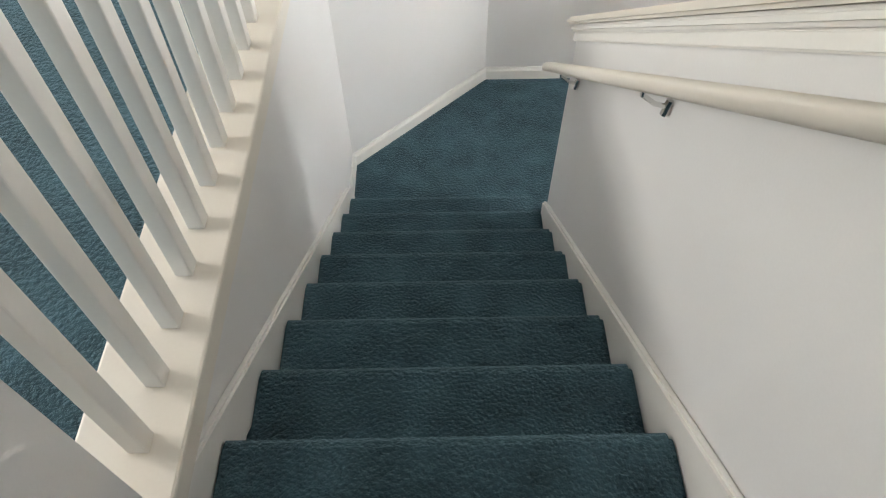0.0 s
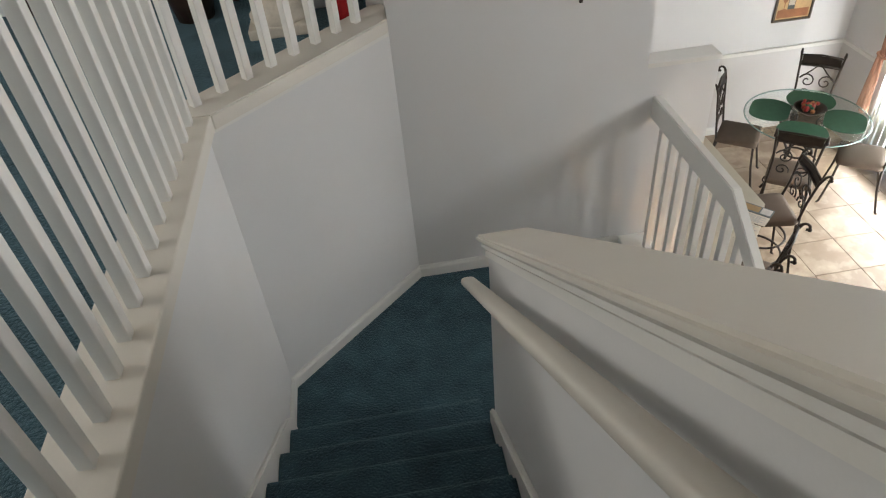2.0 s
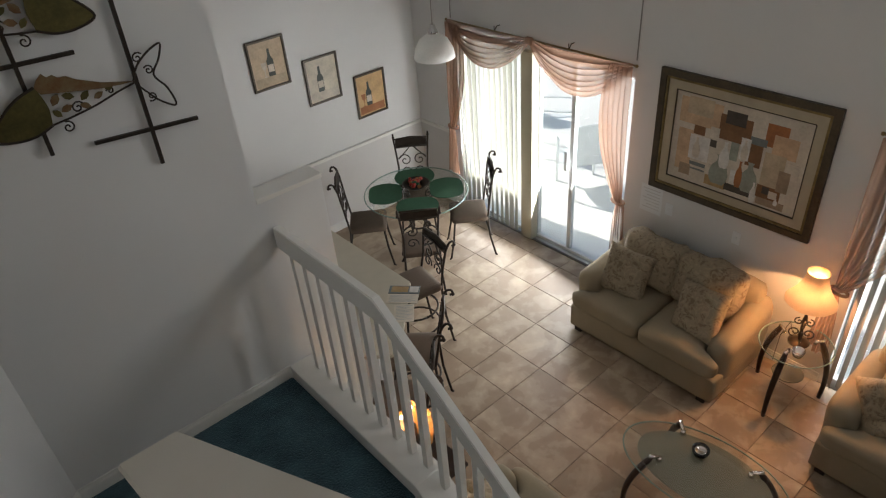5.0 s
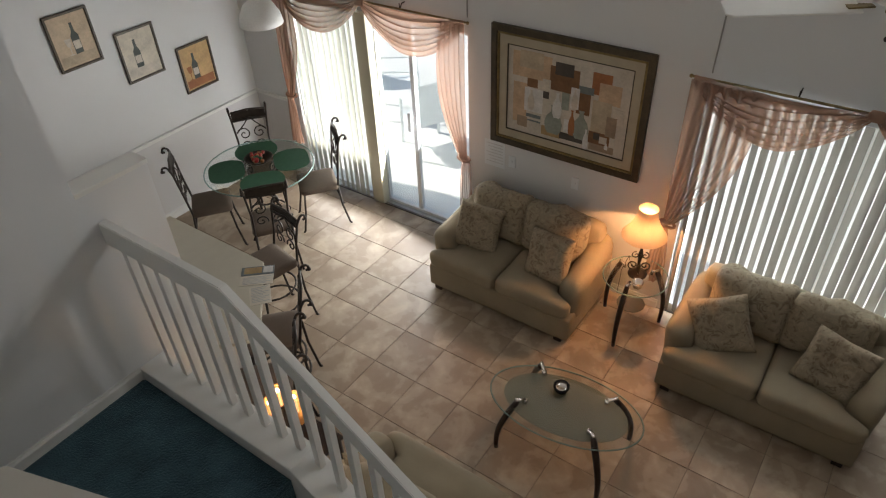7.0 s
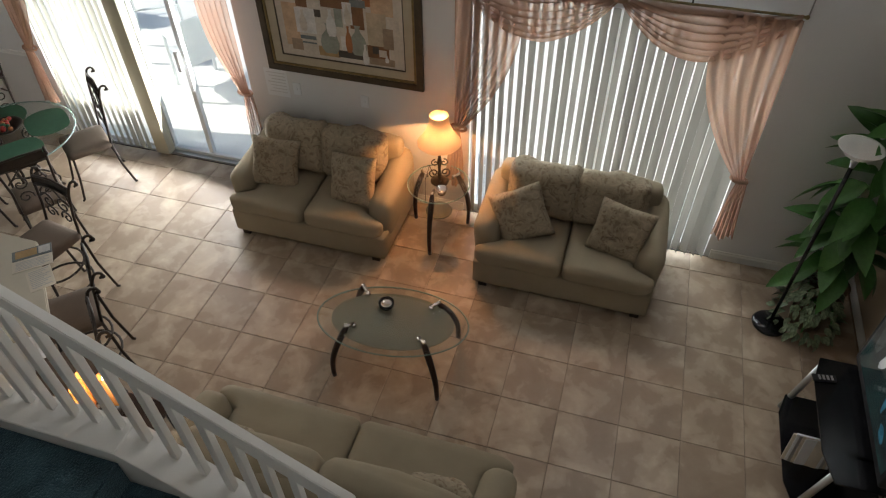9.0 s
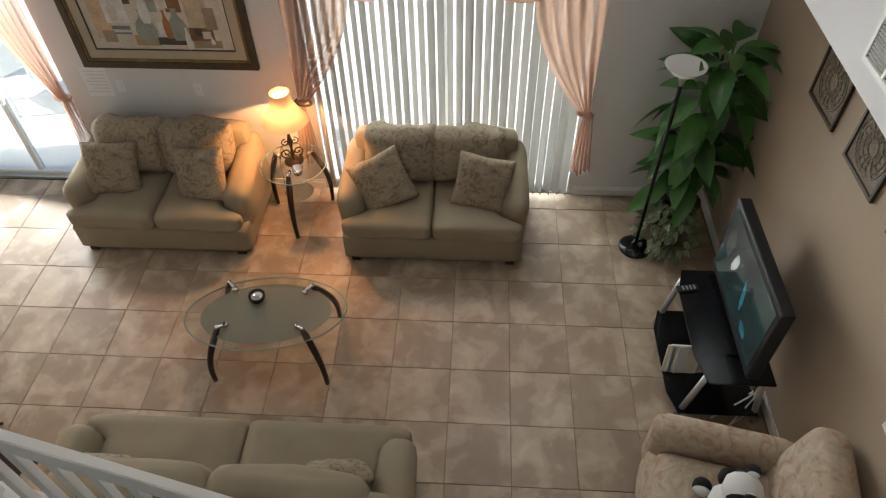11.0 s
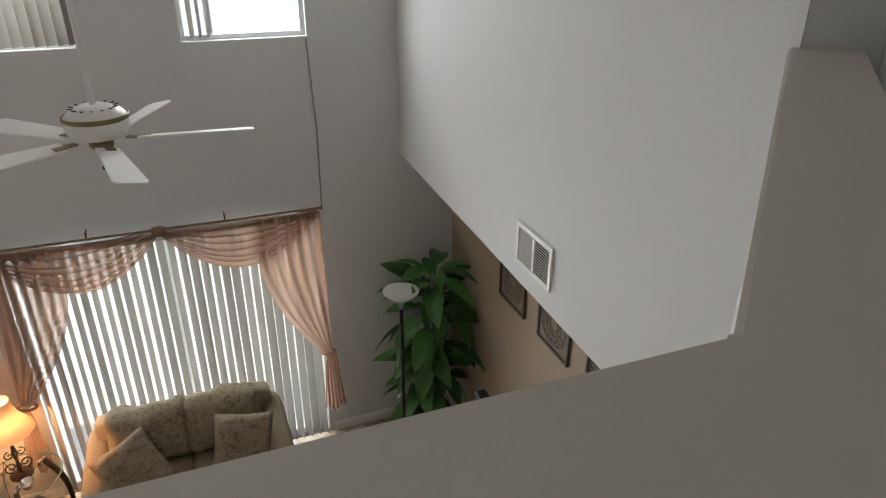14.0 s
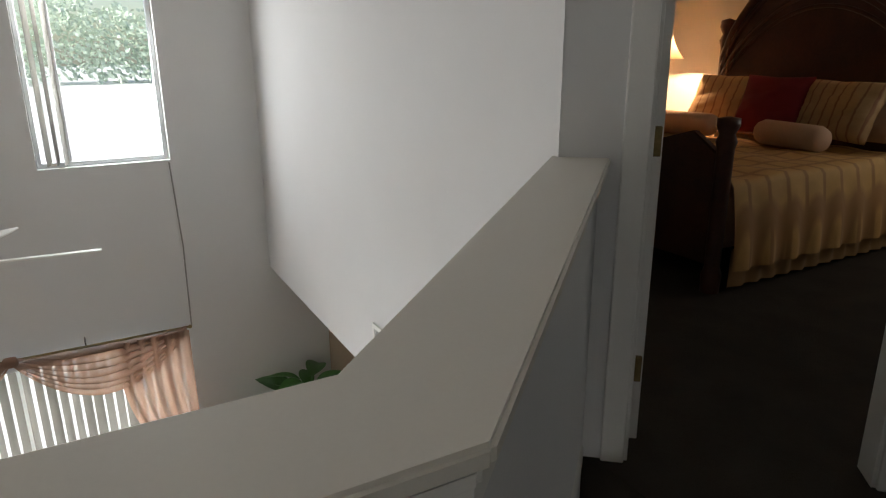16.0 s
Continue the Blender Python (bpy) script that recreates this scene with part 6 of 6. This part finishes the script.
tagged(part("boxed_case", box(-0.62, -0.50, 3.36, 3.60, UP, UP + 0.42, 0.01), WHITEP), "white case standing on the loft carpet", "case")

# ---- bedroom seen through the door ----
bx0, bx1, yf, yh = 1.765, 3.54, -3.345, -5.40
bed = thing("bed", pose(0, 0, 0), "carved mahogany bed with a gold striped bedspread", "bed")
for x in (bx0 + 0.05, bx1 - 0.05):
    part("foot_post", lathe([(0.05, UP), (0.055, UP + 0.1), (0.042, UP + 0.14), (0.045, UP + 0.78), (0.055, UP + 0.82), (0.04, UP + 0.86), (0.06, UP + 0.90), (0.058, UP + 0.94), (0, UP + 0.95)], 16, at=(x, yf - 0.03, 0)), MAHOG, bed, smooth=True)
    part("head_post", lathe([(0.05, UP), (0.045, UP + 0.2), (0.045, UP + 1.25), (0.06, UP + 1.32), (0.04, UP + 1.37), (0.065, UP + 1.43), (0.06, UP + 1.48), (0, UP + 1.5)], 16, at=(x, yh, 0)), MAHOG, bed, smooth=True)
def arch(z_side, z_mid, n=24, shift=0.0):
    o = [(bx0 + 0.06, UP + 0.18), (bx0 + 0.06, z_side)]
    for k in range(n + 1):
        s = k / n
        o.append((bx0 + 0.06 + (bx1 - bx0 - 0.12) * s, z_side + (z_mid - z_side) * math.sin(math.pi * s) ** 0.7 - shift))
    return o + [(bx1 - 0.06, UP + 0.18)]


part("headboard", prism(arch(UP + 1.22, UP + 2.0), yh - 0.03, yh + 0.03, axis="y"), MAHOG, bed)
for lo, hi, rr in ((1.12, 1.86, 0.022), (0.96, 1.56, 0.016), (1.02, 1.66, 0.02), (1.20, 1.98, 0.03)):
    o = arch(UP + lo, UP + hi)[2:-1]
    part("headboard_moulding", tube([(x, yh + 0.035, z) for x, z in o], rr, 8), MAHOG, bed, smooth=True)
part("footboard", prism([(bx0 + 0.05, UP + 0.15), (bx0 + 0.05, UP + 0.74), (bx0 + 0.25, UP + 0.86), (bx0 + 0.45, UP + 0.80), (bx0 + 0.7, UP + 0.72), (bx1 - 0.7, UP + 0.72), (bx1 - 0.45, UP + 0.80), (bx1 - 0.25, UP + 0.86), (bx1 - 0.05, UP + 0.74), (bx1 - 0.05, UP + 0.15)], yf - 0.055, yf - 0.005, axis="y", bev=0.008), MAHOG, bed)
part("mattress", box(bx0 + 0.08, bx1 - 0.08, yh + 0.03, yf - 0.07, UP + 0.20, UP + 0.56, 0.05), BEDP, bed)
def spread(u, v):
    s = u * 2 - 1
    half = (bx1 - bx0) / 2
    y = yf - 0.085 + v * (yh + 0.30 - yf + 0.085)
    if abs(s) < 0.68:
        x, z = s / 0.68 * (half - 0.02), UP + 0.61 + 0.02 * noise.noise(Vector((s * 5, y * 4, 1)))
    else:
        q = (abs(s) - 0.68) / 0.32
        x = math.copysign(half - 0.02 + 0.07 * math.sin(q * 1.5) + 0.018 * q * math.sin(y * 30), s)
        z = UP + 0.61 - 0.48 * q
    return Vector(((bx0 + bx1) / 2 + x, y, z))


part("bedspread", sheet(spread, 60, 60), PLAID, bed, "gold striped bedspread", True)
part("bed_skirt", sheet(lambda u, v: Vector((bx0 - 0.005 + 0.012 * math.sin(u * 90), yf - 0.1 + u * (yh - yf + 0.1), UP + 0.02 + 0.22 * v)), 80, 3), BEDC, bed, "pleated gold bed skirt", True)
for x, y, z, w, h, material, lab, tilt, turn in ((3.18, -5.08, 3.645, 0.62, 0.44, STRIPE, "striped gold bed pillow", -28, 4), (2.25, -5.05, 3.645, 0.60, 0.44, STRIPE, "striped gold bed pillow", -28, -6), (2.72, -5.0, 3.65, 0.50, 0.46, REDF, "dark red square bed pillow", -26, 8), (2.0, -5.15, 3.625, 0.5, 0.4, BEDP, "plain peach bed pillow", -30, 0)):
    tagged(part_at("bed_pillow", pillow(w, h, 0.17), material, pose(x, y, z, tilt, 0, turn + 180)), lab, "pillow", "bed pillows")
for x, y, turn in ((2.35, -4.72, -8), (3.28, -4.72, 14)):
    bo = tube([(-0.27, 0, 0), (-0.26, 0, 0), (-0.22, 0, 0), (0.22, 0, 0), (0.26, 0, 0), (0.27, 0, 0)], [0.02, 0.07, 0.088, 0.088, 0.07, 0.02], 18)
    tagged(part_at("bolster", bo, BEDP, pose(x, y, UP + 0.70, 0, 0, turn)), "peach round bolster on the bed", "pillow", "bed pillows")
ns = thing("nightstand", pose(3.98, -5.25, UP), "dark mahogany nightstand beside the bed", "nightstand")
part("body", box(-0.28, 0.28, -0.25, 0.25, 0.05, 0.62, 0.008), MAHOG, ns)
part("top", box(-0.31, 0.31, -0.28, 0.28, 0.62, 0.65, 0.008), MAHOG, ns)
for z in (0.15, 0.38):
    d_ = part("drawer", box(-0.25, 0.25, 0.25, 0.27, z, z + 0.2, 0.006), MAHOG, ns)
    part("knob", ball((0, 0.285, z + 0.1), 0.014), BRASS, d_)
for sx in (-1, 1):
    for sy in (-1, 1):
        part("foot", box(sx * 0.24 - 0.03, sx * 0.24 + 0.03, sy * 0.21 - 0.03, sy * 0.21 + 0.03, 0, 0.05), MAHOG, ns)
bl_ = thing("bedside_lamp", pose(3.95, -5.15, UP + 0.651), "lit bedside lamp with an amber shade", "lamp")
part("stem", lathe([(0, 0), (0.08, 0), (0.08, 0.015), (0.025, 0.04), (0.05, 0.16), (0.02, 0.30), (0.012, 0.4), (0.012, 0.58), (0, 0.58)], 20), IRON, bl_, smooth=True)
bell_shade(0.07, 0.18, 0.25, 0.52, SHADE, bl_)
part("bulb", ball((0, 0, 0.665), 0.022), BULB, bl_, smooth=True)

# ---- floor tiles, last ----
fo = bpy.data.objects["floor"]
first = None
for i in range(-6, 5):
    for j in range(-6, 16):
        x0, y0 = TX + (i - 1) * TS, TY + j * TS
        if y0 > YD - 0.02 or x0 > XF - 0.02:
            continue
        x1, y1 = min(x0 + TS, XF - 0.002), min(y0 + TS, YD - 0.002)
        y0 = max(y0, YT + 0.002)
        if y1 - y0 < 0.03 or x1 - x0 < 0.03:
            continue
        full = abs(x1 - x0 - TS) < 1e-4 and abs(y1 - y0 - TS) < 1e-4
        if full and first:
            shared("tile", first, fo, pose(x0, y0, 0))
            continue
        ob = part("tile", box(0.002, x1 - x0 - 0.002, 0.002, y1 - y0 - 0.002, -0.008, 0.0, 0.0018, seg=1), TILE, fo)
        ob.matrix_basis = pose(x0, y0, 0)
        if full:
            first = ob
